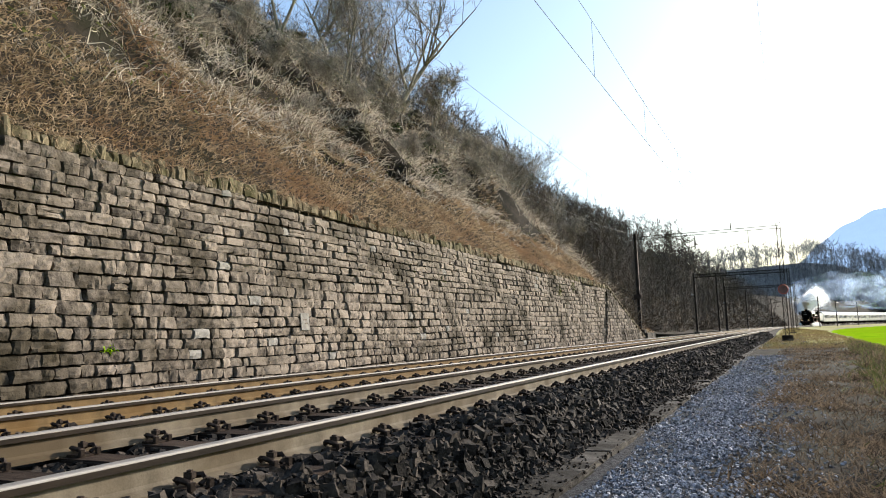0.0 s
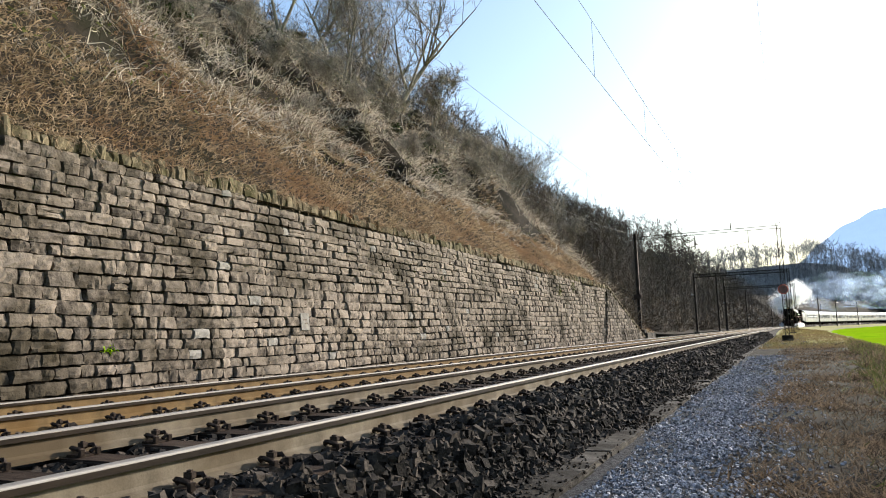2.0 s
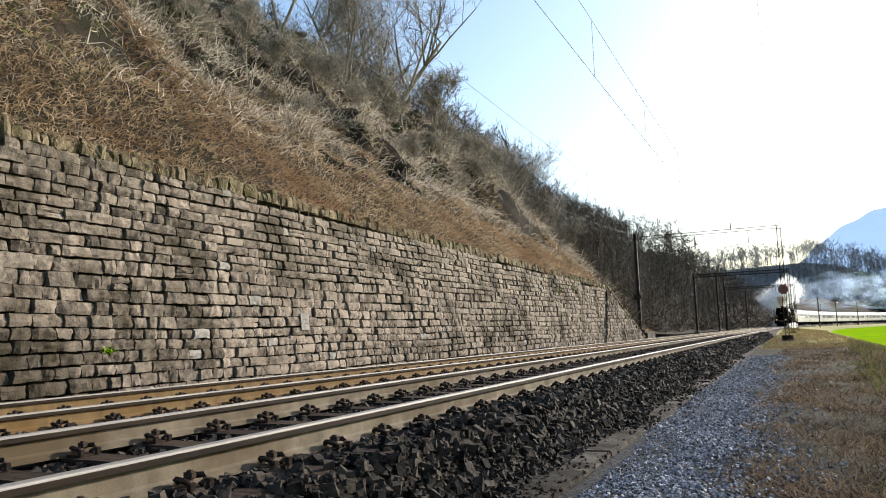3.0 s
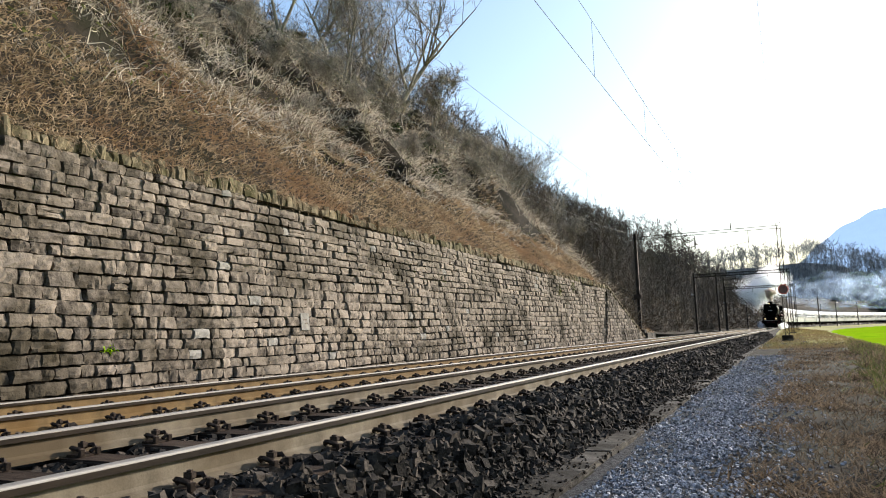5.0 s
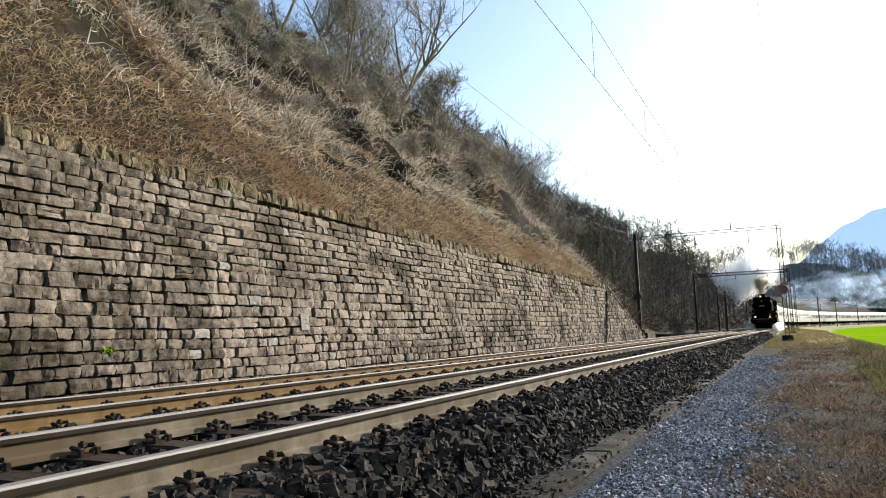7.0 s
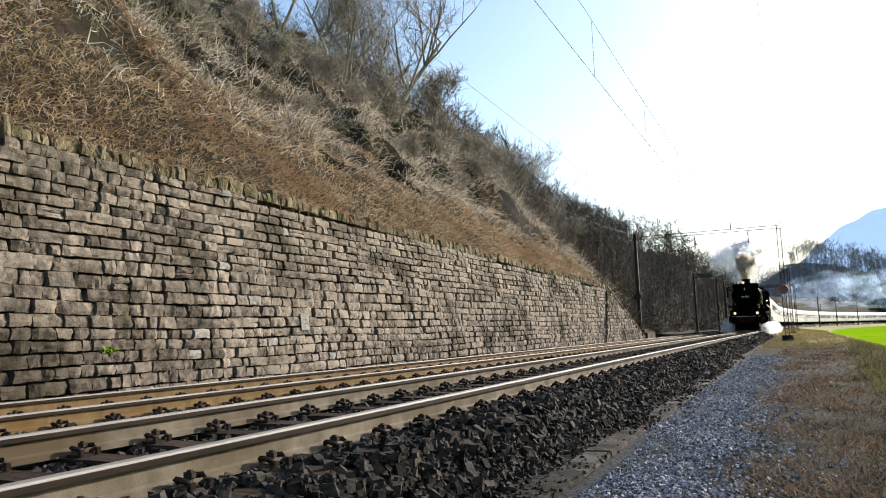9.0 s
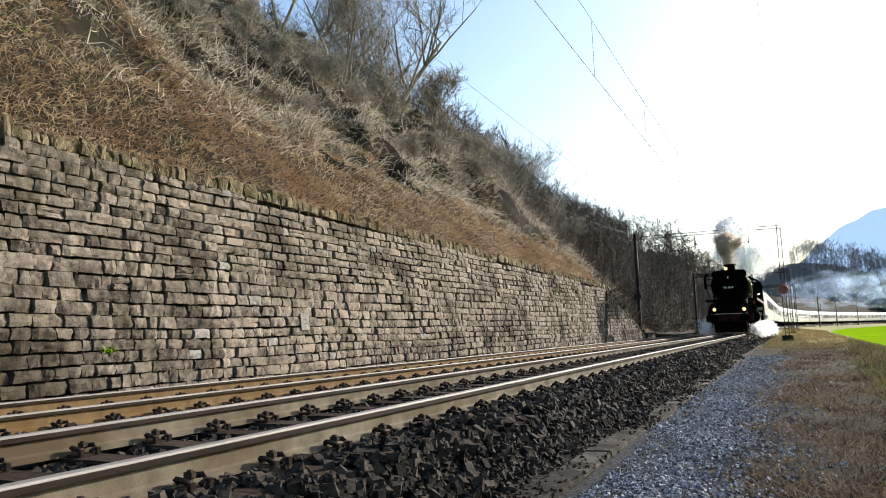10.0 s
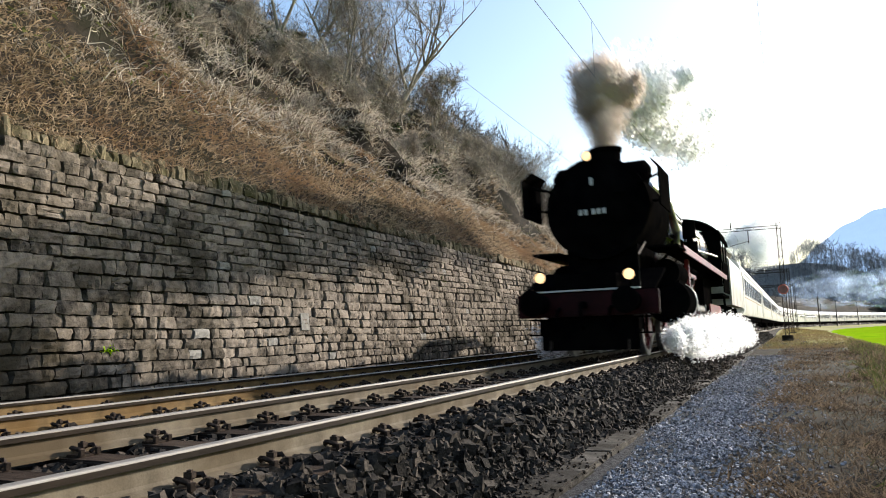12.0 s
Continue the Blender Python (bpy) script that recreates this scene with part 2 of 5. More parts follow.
# ---- shapes ----
class Geo:
    """Collects corners and faces of one mesh."""

    def __init__(self):
        self.v, self.f = [], []

    def add(self, verts, faces, m=None):
        k = len(self.v)
        self.v += [tuple(m @ Vector(p)) for p in verts] if m is not None else [tuple(p) for p in verts]
        self.f += [tuple(i + k for i in f) for f in faces]
        return self

    def box(self, c, s, m=None, bevel=0.0):
        x, y, z = (q / 2 for q in s)
        if not bevel:
            vs = [(c[0] + i * x, c[1] + j * y, c[2] + k * z) for i in (-1, 1) for j in (-1, 1) for k in (-1, 1)]
            return self.add(vs, [(0, 1, 3, 2), (4, 6, 7, 5), (0, 4, 5, 1), (2, 3, 7, 6), (0, 2, 6, 4), (1, 5, 7, 3)], m)
        bm = bmesh.new()
        bmesh.ops.create_cube(bm, size=1.0, matrix=Matrix.Translation(c) @ Matrix.Diagonal((*s, 1)))
        bmesh.ops.bevel(bm, geom=bm.edges[:], offset=bevel, segments=2, affect="EDGES")
        return self.bm(bm, m)

    def bm(self, bm, m=None):
        bm.verts.index_update()
        self.add([p.co[:] for p in bm.verts], [[p.index for p in f.verts] for f in bm.faces], m)
        bm.free()
        return self

    def tube(self, pts, radii, n=8, cap=True, m=None):
        """A round bar along the points."""
        pts = [Vector(p) for p in pts]
        if not hasattr(radii, "__len__"):
            radii = [radii] * len(pts)
        vs, fs = [], []
        for i, (p, r) in enumerate(zip(pts, radii)):
            d = (pts[min(i + 1, len(pts) - 1)] - pts[max(i - 1, 0)]).normalized()
            a = d.cross(Vector((0, 0, 1)) if abs(d.z) < 0.9 else Vector((1, 0, 0))).normalized()
            b = d.cross(a)
            vs += [p + r * (math.cos(2 * math.pi * k / n) * a + math.sin(2 * math.pi * k / n) * b) for k in range(n)]
            if i:
                o = (i - 1) * n
                fs += [(o + k, o + (k + 1) % n, o + n + (k + 1) % n, o + n + k) for k in range(n)]
        if cap:
            fs += [tuple(range(n))[::-1], tuple(range(len(vs) - n, len(vs)))]
        return self.add(vs, fs, m)

    def lathe(self, profile, n=32, m=None):
        """Turns (radius, height) pairs round the local z axis."""
        vs = [(r * math.cos(2 * math.pi * k / n), r * math.sin(2 * math.pi * k / n), z) for r, z in profile for k in range(n)]
        fs = [(i * n + k, i * n + (k + 1) % n, (i + 1) * n + (k + 1) % n, (i + 1) * n + k) for i in range(len(profile) - 1) for k in range(n)]
        return self.add(vs, fs, m)

    def sweep(self, profile, frames, closed=True, cap=True):
        """Carries a profile of (across, up) pairs along frames (matrices)."""
        n, vs, fs = len(profile), [], []
        for i, fr in enumerate(frames):
            vs += [fr @ Vector((a, 0, b)) for a, b in profile]
            if i:
                o = (i - 1) * n
                fs += [(o + k, o + (k + 1) % n, o + n + (k + 1) % n, o + n + k) for k in range(n if closed else n - 1)]
        if cap and closed:
            fs += [tuple(range(n))[::-1], tuple(range(len(vs) - n, len(vs)))]
        return self.add(vs, fs)

    def mesh(self, name, material, smooth=False):
        me = bpy.data.meshes.new(name)
        me.from_pydata(self.v, [], self.f)
        me.materials.append(material)
        if smooth:
            me.shade_smooth()
        me.update()
        return me


def part(name, geo, material, parent=None, label="", smooth=False, kind=""):
    ob = new(name, geo.mesh(name, material, smooth))
    ob.parent = parent
    return tagged(ob, label, kind=kind)


def soup(name, verts, faces, material, parent=None, label="", category="", kind="stuff", flat=True):
    """One object out of arrays of corners (n, 3) and faces (m, 3 or 4)."""
    me = bpy.data.meshes.new(name)
    verts, faces = np.asarray(verts, np.float32).reshape(-1, 3), np.asarray(faces, np.int32)
    k = faces.shape[1]
    me.vertices.add(len(verts)), me.loops.add(faces.size), me.polygons.add(len(faces))
    me.vertices.foreach_set("co", verts.ravel())
    me.loops.foreach_set("vertex_index", faces.ravel())
    me.polygons.foreach_set("loop_start", np.arange(0, faces.size, k, dtype=np.int32))
    me.materials.append(material)
    me.update(calc_edges=True)
    me.validate()
    if flat:
        me.shade_flat()
    ob = new(name, me)
    ob.parent = parent
    return tagged(ob, label, category, kind=kind)


def thing(name, label, category, group="", kind="", at=None):
    ob = new(name)
    ob.empty_display_size = 0.3
    if at is not None:
        ob.matrix_world = at
    return tagged(ob, label, category, group, kind)


# ---- the line: straight, then a curve towards the valley ----
XC, CURVE, RADIUS = -3.487, 132.0, 640.0
DRIFT = 0.0055       # the straight turns very slightly past 20 m
FAR = -3.611          # second track, beside the first
FAR_Z = -0.07


def line_at(s, off=0.0, z=0.0):
    """The frame at s metres along the near track, off metres to its right (y along the line)."""
    a = max(0.0, s - CURVE) / RADIUS
    x = XC + (RADIUS * (1 - math.cos(a)) if a else 0.0) + DRIFT * max(0.0, s - 20.0)
    y = CURVE + RADIUS * math.sin(a) if a else s
    return pose(x + off * math.cos(a), y - off * math.sin(a), z, 0, 0, -math.degrees(a))


def stations(s0, s1, step=6.0):
    out = [s0]
    while out[-1] + step < s1:
        out.append(out[-1] + step)
    return out + [s1]


# ---- ground: one sheet to the horizon ----
def ground_z(x, y):
    """Height of the land round the line, and the distance to the right of the near track (numpy arrays)."""
    a = np.maximum(0.0, y - CURVE)
    lx = x - XC - a * a / (2 * RADIUS) - DRIFT * np.maximum(0.0, y - 20.0)
    low = np.clip((lx - 6.6) / 1.4, 0, 1)
    z = -0.62 - 0.42 * low
    bank = np.clip((y - 85.0) / 30.0, 0, 1)
    z = np.where(lx > 1.0, z * (1 - bank) + bank * (-0.30 - 0.85 * np.clip((lx - 2.2) / 7.0, 0, 1)), z)
    z = np.where((lx < 1.3) & (lx > -7.0), -0.50, z)
    z = z - 0.9 * np.clip((lx - 40) / 200.0, 0, 1)
    return z, lx


def lattice_noise(x, y, seed):
    """Smooth uneven values from -1 to 1 over the plane (numpy arrays)."""
    xi, yi = np.floor(x).astype(np.int64), np.floor(y).astype(np.int64)
    fx, fy = x - xi, y - yi
    fx, fy = fx * fx * (3 - 2 * fx), fy * fy * (3 - 2 * fy)

    def corner(i, j):
        h = (i * 374761393 + j * 668265263 + seed * 974711) & 0x7FFFFFFF
        h = ((h ^ (h >> 13)) * 1274126177) & 0x7FFFFFFF
        return ((h ^ (h >> 16)) & 0xFFFF) / 32767.5 - 1.0

    low = corner(xi, yi) * (1 - fx) + corner(xi + 1, yi) * fx
    high = corner(xi, yi + 1) * (1 - fx) + corner(xi + 1, yi + 1) * fx
    return low * (1 - fy) + high * fy


def build_ground():
    xs = np.concatenate([np.linspace(-1500, -60, 14), np.linspace(-56, -12, 12), np.arange(-11, -2.0, 0.5), np.arange(-2.0, 5.0, 0.12), np.arange(5.0, 14, 0.5), np.linspace(15, 120, 60), np.linspace(140, 2500, 20)])
    ys = np.concatenate([np.linspace(-400, -20, 8), np.arange(-15, 1, 1.0), np.arange(1.0, 36.0, 0.25), np.arange(36, 60, 1.0), np.arange(60, 420, 4.0), np.linspace(450, 3500, 16)])
    X, Y = np.meshgrid(xs, ys)
    Z, lx = ground_z(X, Y)
    Z = Z + 0.025 * np.sin(X * 2.1 + Y * 0.7) * np.cos(Y * 1.3) * (lx > 2.0)
    n, m = X.shape
    i = np.arange(n * m).reshape(n, m)
    f = np.stack([i[:-1, :-1], i[:-1, 1:], i[1:, 1:], i[1:, :-1]], -1).reshape(-1, 4)
    ob = soup("ground", np.stack([X, Y, Z], -1), f, M_SOIL, label="brown verge, gravel path and green meadow beside the line", category="ground", kind="structure", flat=False)
    for extra in (M_GRAVEL_BED, M_FIELD, M_BANK):
        ob.data.materials.append(extra)
    cx, cy, cl = (q[:-1, :-1].ravel() for q in (X + 0.06, Y + 0.12, lx + 0.06))
    frayed = 0.30 * lattice_noise(cl * 1.3, cy * 0.7, 3) + 0.22 * lattice_noise(cl * 5.0, cy * 4.0, 4)
    idx = np.zeros(len(f), np.int32)
    idx[(cl > 1.5) & (cl + frayed < 3.25 - 0.035 * np.maximum(cy, 0)) & (cl - frayed > 1.78) & (cy + 8 * frayed < 30)] = 1
    idx[(cl > 7.3 + 0.4 * np.sin(cy * 0.3)) & (cy < 320)] = 2
    idx[(cl > 1.5) & (cl < 9.0) & (cy > 88)] = 3
    idx[(cl > 4.2) & (cl <= 7.3) & (cy > 48)] = 3
    idx[(cy >= 320) & (cx > 0)] = 3
    ob.data.polygons.foreach_set("material_index", idx)


build_ground()


# ---- track bed, rails and sleepers ----
def build_bed():
    prof = [(-6.3, -0.62), (-5.9, -0.28), (-4.9, -0.245), (-2.0, -0.235), (-1.30, -0.18), (-0.95, -0.19), (-0.68, -0.225), (0.68, -0.225), (0.95, -0.19), (1.15, -0.175), (1.30, -0.20), (1.62, -0.62), (1.62, -0.9), (-6.3, -0.9)]
    g = Geo().sweep(prof, [line_at(s) for s in stations(-30, 420)])
    ob = part("ballast_bed", g, M_BALLAST_BED)
    tagged(ob, "dark crushed-stone ballast bed under two tracks", "track bed", kind="structure")


RAIL_SIDE = [(-0.07, -0.172), (0.07, -0.172), (0.07, -0.160), (0.022, -0.140), (0.009, -0.125), (0.008, -0.048), (0.037, -0.040), (0.037, -0.007),
             (-0.037, -0.007), (-0.037, -0.040), (-0.008, -0.048), (-0.009, -0.125), (-0.022, -0.140), (-0.07, -0.160)]
RAIL_CHEEK = [(-0.0380, -0.041), (0.0380, -0.041), (0.0380, -0.011), (-0.0380, -0.011)]
RAIL_HEAD = [(-0.0384, -0.0125), (0.0384, -0.0125), (0.0384, -0.008), (0.030, 0.0), (-0.030, 0.0), (-0.0384, -0.008)]


def build_rails():
    for off, z in ((0.7525, 0), (-0.7525, 0), (FAR + 0.7525, FAR_Z), (FAR - 0.7525, FAR_Z)):
        rail = thing("rail", "rusty steel rail with a bright worn head on sleepers", "rail", "rails of the two tracks")
        fr = [line_at(s, off, z) for s in stations(-25, 420)]
        part("web_and_foot", Geo().sweep(RAIL_SIDE, fr), M_RUST if z else M_RUST_PALE, rail)
        part("head_side", Geo().sweep(RAIL_CHEEK, fr), M_CHEEK, rail, "side of the rail head, dark with painted-in shade")
        part("head", Geo().sweep(RAIL_HEAD, fr), M_RAILHEAD, rail, "polished running surface")


build_bed()
build_rails()


def stone_forms(count, rng, rough=0.3):
    """Angular stones of radius about 1: arrays of corners and of triangles."""
    base = np.array([(i, j, k) for i in (-1, 1) for j in (-1, 1) for k in (-1, 1)]) * 0.72
    tri = np.array([(0, 1, 3), (0, 3, 2), (4, 6, 7), (4, 7, 5), (0, 4, 5), (0, 5, 1), (2, 3, 7), (2, 7, 6), (0, 2, 6), (0, 6, 4), (1, 5, 7), (1, 7, 3)])
    drop = rng.uniform(1 - 1.4 * rough, 1 + 1.2 * rough, (count, len(base), 3))
    squash = rng.uniform(0.5, 1.3, (count, 1, 3))
    return base[None] * drop * squash, tri


def scatter_stones(name, pos, size, material, rng, label, category, parent=None, forms=60):
    """Many stones joined into one object."""
    shapes, tri = stone_forms(forms, rng)
    k = len(pos)
    ang = rng.uniform(0, 2 * np.pi, k)
    tilt = rng.uniform(-1.5, 1.5, k)
    s = shapes[rng.integers(0, forms, k)] * size[:, None, None]
    c, sn = np.cos(ang)[:, None], np.sin(ang)[:, None]
    x, y, z = s[..., 0], s[..., 1], s[..., 2]
    ct, st = np.cos(tilt)[:, None], np.sin(tilt)[:, None]
    y, z = y * ct - z * st, y * st + z * ct
    v = np.stack([x * c - y * sn, x * sn + y * c, z], -1) + pos[:, None, :]
    f = tri[None] + (np.arange(k) * s.shape[1])[:, None, None]
    return soup(name, v, f.reshape(-1, 3), material, parent, label, category)


def bed_z(off):
    return np.interp(off, [-6.3, -5.9, -4.9, -2.0, -1.30, -0.95, -0.68, 0.68, 0.95, 1.15, 1.30, 1.62], [-0.62, -0.28, -0.245, -0.235, -0.18, -0.19, -0.225, -0.225, -0.19, -0.175, -0.20, -0.60])


def build_ballast():
    rng = np.random.default_rng(3)
    for y0, y1, per_m, big in ((-5.0, 2.0, 700, 0.036), (2.0, 16, 2500, 0.027), (16, 34, 820, 0.039), (34, 75, 240, 0.06)):
        k = int((y1 - y0) * per_m)
        pick = rng.random(k)
        off = np.where(pick < 0.42, rng.uniform(0.80, 1.70, k), np.where(pick < 0.74, rng.uniform(-1.6, 0.75, k), rng.uniform(-6.2, -1.4, k)))
        y = rng.uniform(y0, y1, k)
        on_rail = np.min(np.abs(off[:, None] - np.array([0.7525, -0.7525, FAR + 0.7525, FAR - 0.7525])[None]), 1) < 0.12
        slot = np.abs((y - 2.679 + 0.3) % 0.6 - 0.3) < 0.14
        sleeper = slot & ((np.abs(off) < 1.3) | (np.abs(off - FAR) < 1.3))
        keep = ~on_rail & ~(sleeper & (rng.random(k) < 0.93))
        off, y = off[keep], y[keep]
        size = big * np.clip(rng.lognormal(-0.05, 0.33, len(y)), 0.45, 2.0)
        z = bed_z(off) + rng.uniform(-0.012, 0.030, len(y)) - 0.01 * (off < -1.4)
        scatter_stones("ballast_stones", np.stack([XC + off + DRIFT * np.maximum(0.0, y - 20.0), y, z], -1), size, M_BALLAST, rng, "dark angular ballast stones heaped beside the rail", "ballast")


def build_sleepers():
    one = thing("sleeper", "tar-black wooden sleeper with iron rail fastenings in ballast", "sleeper", "sleepers under the tracks")
    g = Geo().box((0, 0, -0.245), (2.5, 0.25, 0.14), None, 0.012)
    part("beam", g, M_WOOD, one)
    for rx in (-0.7525, 0.7525):
        for side in (-1, 1):
            c = Geo()
            c.box((rx + side * 0.10, 0, -0.167), (0.17, 0.16, 0.016), None, 0.004)                        # tie plate
            c.tube([(rx + side * 0.115, 0, -0.16), (rx + side * 0.115, 0, -0.082)], 0.016, 6)             # bolt
            c.tube([(rx + side * 0.115, 0, -0.118), (rx + side * 0.115, 0, -0.092)], 0.030, 6)            # nut
            for dy in (-1, 1):                                                                             # spring clip loops
                c.tube([(rx + side * 0.06, 0.02 * dy, -0.140), (rx + side * 0.085, 0.06 * dy, -0.118), (rx + side * 0.125, 0.075 * dy, -0.115), (rx + side * 0.165, 0.055 * dy, -0.130), (rx + side * 0.16, 0.02 * dy, -0.150)], 0.015, 4)
                c.tube([(rx + side * 0.185, 0.06 * dy, -0.165), (rx + side * 0.185, 0.06 * dy, -0.125)], 0.020, 5)  # screw spike
            part("fastening", c, M_IRON, one, "dark iron clip and bolt")
    rng = random.Random(5)
    first = True
    for k in range(-13, 95):
        y = 2.679 + 0.6 * k
        m = line_at(y, 0, 0) @ pose(0, 0, 0, 0, 0, rng.uniform(-0.5, 0.5))
        if first:
            one.matrix_world, first = m, False
        else:
            copy_thing(one, m)
        copy_thing(one, line_at(y + 0.22, FAR, FAR_Z) @ pose(0, 0, 0, 0, 0, rng.uniform(-0.5, 0.5)))


def build_trough():
    """Cable trough beside the ballast: a row of concrete lids."""
    rng = random.Random(8)
    for k in range(-7, 44):
        y = 2.2 + k * 1.0
        t = thing("trough_lid", "worn grey concrete cable-trough lid beside the ballast", "cable trough", "cable trough lids")
        g = Geo().box((0, 0, -0.06), (0.37, 0.985, 0.13), None, 0.012)
        part("slab", g, M_CONCRETE, t)
        t.matrix_world = pose(XC + 1.765 + rng.uniform(-0.012, 0.012), y, -0.585 + rng.uniform(-0.015, 0.012), rng.uniform(-0.8, 0.8), rng.uniform(-1.5, 1.5), rng.uniform(-0.8, 0.8))


def build_path():
    rng = np.random.default_rng(11)
    for y0, y1, per_m, big in ((-4.0, 3.0, 260, 0.013), (3.0, 9, 2100, 0.011), (9, 18, 750, 0.015), (18, 30, 170, 0.022)):
        k = int((y1 - y0) * per_m)
        x, y = rng.normal(-0.92, 0.50, k), rng.uniform(y0, y1, k)
        keep = (x > -1.50 + 0.14 * lattice_noise(0 * y, y * 1.1, 9)) & (rng.random(k) < 0.75 + 0.5 * lattice_noise(x * 1.6, y * 0.8, 8))
        x, y = x[keep], y[keep]
        z = ground_z(x, y)[0] + 0.025 * np.sin(x * 2.1 + y * 0.7) * np.cos(y * 1.3) + rng.uniform(-0.003, 0.010, len(x))
        scatter_stones("path_gravel", np.stack([x, y, z], -1), big * rng.uniform(0.6, 1.5, len(x)), M_GRAVEL, rng, "blue-grey gravel on the service path", "gravel")


def build_grit():
    """Soil, grit and stray ballast that has settled over the trough and the foot of the ballast."""
    rng = np.random.default_rng(14)
    k = 12000
    y = 2.0 + 26 * rng.random(k) ** 1.5
    x = XC + 1.58 + 0.42 * rng.random(k) ** np.where(rng.random(k) < 0.5, 2.2, 0.5)
    keep = rng.random(k) < np.clip(0.30 + 0.75 * lattice_noise(x * 3.0, y * 0.9, 21), 0.05, 1) * np.clip((XC + 2.02 - x) / 0.32, 0.15, 1)
    x, y = x[keep], y[keep]
    z = np.where(x < XC + 1.62, -0.60, -0.583) + rng.uniform(0.0, 0.014, len(x))
    scatter_stones("trough_grit", np.stack([x, y, z], -1), rng.uniform(0.004, 0.013, len(x)) * (1 + y / 16), M_GRIT, rng, "dark soil and grit lying on the trough lids", "grit")


def ribbons(base, way, length, width, droop, rng, segs=3):
    """Thin bent blades or twigs: arrays of corners and faces."""
    k = len(base)
    side = np.cross(way, rng.normal(size=(k, 3)))
    side /= np.linalg.norm(side, axis=1, keepdims=True) + 1e-9
    rows = []
    for i in range(segs + 1):
        t = i / segs
        p = base + way * (length * t)[:, None]
        p[:, 2] -= droop * length * t * t
        w = width * (1 - 0.75 * t)
        rows += [p - side * w[:, None] / 2, p + side * w[:, None] / 2]
    v = np.stack(rows, 1)
    o = (np.arange(k) * 2 * (segs + 1))[:, None]
    f = np.concatenate([o + np.array([[2 * i, 2 * i + 1, 2 * i + 3, 2 * i + 2]]) for i in range(segs)], 0)
    return v.reshape(-1, 3), f


def unit(v):
    return v / (np.linalg.norm(v, axis=1, keepdims=True) + 1e-9)


def build_verge():
    """Dry grass right of the path, over it and along the trough."""
    rng = np.random.default_rng(21)
    for name, material, k, label in (("dry_verge_grass", M_VERGE, 165000, "brown trampled winter grass on the verge"), ("green_verge_grass", M_OLIVE, 30000, "sparse green grass in the brown verge")):
        y = np.where(rng.random(k) < 0.12, rng.uniform(-4, 2.5, k), 2.5 + 45 * rng.random(k) ** 2.5)
        x = -0.62 + (1.1 + 0.19 * np.maximum(y, 0)) * rng.random(k) ** 0.85
        patch = lattice_noise(x * 1.5, y * 0.6, 71) + 0.6 * lattice_noise(x * 4.0, y * 2.2, 72)
        keep = (rng.random(k) < np.clip((x + 0.72) / 0.7, 0.05, 1)) & ((rng.random(k) < 0.65 + 0.5 * patch) if material is M_VERGE else ((patch < 0.25) & (x > 0.02 + 0.045 * y + 0.5 * rng.random(k))))
        x, y = x[keep], y[keep]
        base = np.stack([x, y, ground_z(x, y)[0] - 0.01], -1)
        way = unit(np.stack([rng.normal(0, 0.8, len(x)), rng.normal(0, 0.8, len(x)), rng.uniform(0.25, 1.1, len(x))], -1))
        v, f = ribbons(base, way, rng.uniform(0.05, 0.17, len(x)), rng.uniform(0.004, 0.010, len(x)) * (1 + np.maximum(y, 0) / 10), rng.uniform(0.1, 0.6, len(x)), rng, 1)
        soup(name, v, f, material, None, label, "grass")
    # grass of the bank and the farther verge
    k = 30000
    y = 38 + 130 * rng.random(k) ** 1.4
    x = XC + DRIFT * (y - 20) + np.maximum(0.0, y - CURVE) ** 2 / (2 * RADIUS) + rng.uniform(1.9, 8.6, k)
    way = unit(np.stack([rng.normal(0, 0.5, k), rng.normal(0, 0.5, k), rng.uniform(0.4, 1, k)], -1))
    v, f = ribbons(np.stack([x, y, ground_z(x, y)[0] - 0.02], -1), way, rng.uniform(0.10, 0.30, k), rng.uniform(0.010, 0.02, k) * (0.4 + y / 40), rng.uniform(0.1, 0.6, k), rng, 1)
    soup("bank_grass", v, f, M_BANKGRASS, None, "yellow-green winter grass on the railway bank", "grass")
    # taller weeds along the meadow's edge
    for material, k, label in ((M_VERGE, 6000, "dead weeds along the edge of the meadow"), (M_OLIVE, 5000, "olive-green weeds along the edge of the meadow")):
        y = 9 + 38 * rng.random(k) ** 1.2
        x = 0.055 * y + 0.45 + np.abs(rng.normal(0, 0.7, k)) + 0.25 * lattice_noise(y * 0.8, 0 * y, 77)
        keep = rng.random(k) < 0.55 + 0.7 * lattice_noise(x * 1.2, y * 0.7, 78 + (material is M_OLIVE))
        x, y = x[keep], y[keep]
        k = len(x)
        way = unit(np.stack([rng.normal(0, 0.5, k), rng.normal(0, 0.5, k), rng.uniform(0.5, 1, k)], -1))
        v, f = ribbons(np.stack([x, y, ground_z(x, y)[0]], -1), way, rng.uniform(0.10, 0.36, k), rng.uniform(0.008, 0.018, k) * (1 + y / 40), rng.uniform(0.1, 0.5, k), rng, 2)
        soup("edge_weeds", v, f, material, None, label, "weeds")


build_ballast()
build_sleepers()
build_trough()
build_path()
build_grit()
build_verge()


# ---- retaining wall ----
WALL_X, WALL_BASE, BATTER = -9.38, -0.35, 0.10
WALL_Y0, WALL_Y1 = -12.0, 43.0


def wall_top(y):
    return 3.78 - 0.0150 * (y - 6.0)


def wall_pt(y, z, out=0.0):
    return (WALL_X - BATTER * (z - WALL_BASE) + out, y, z)


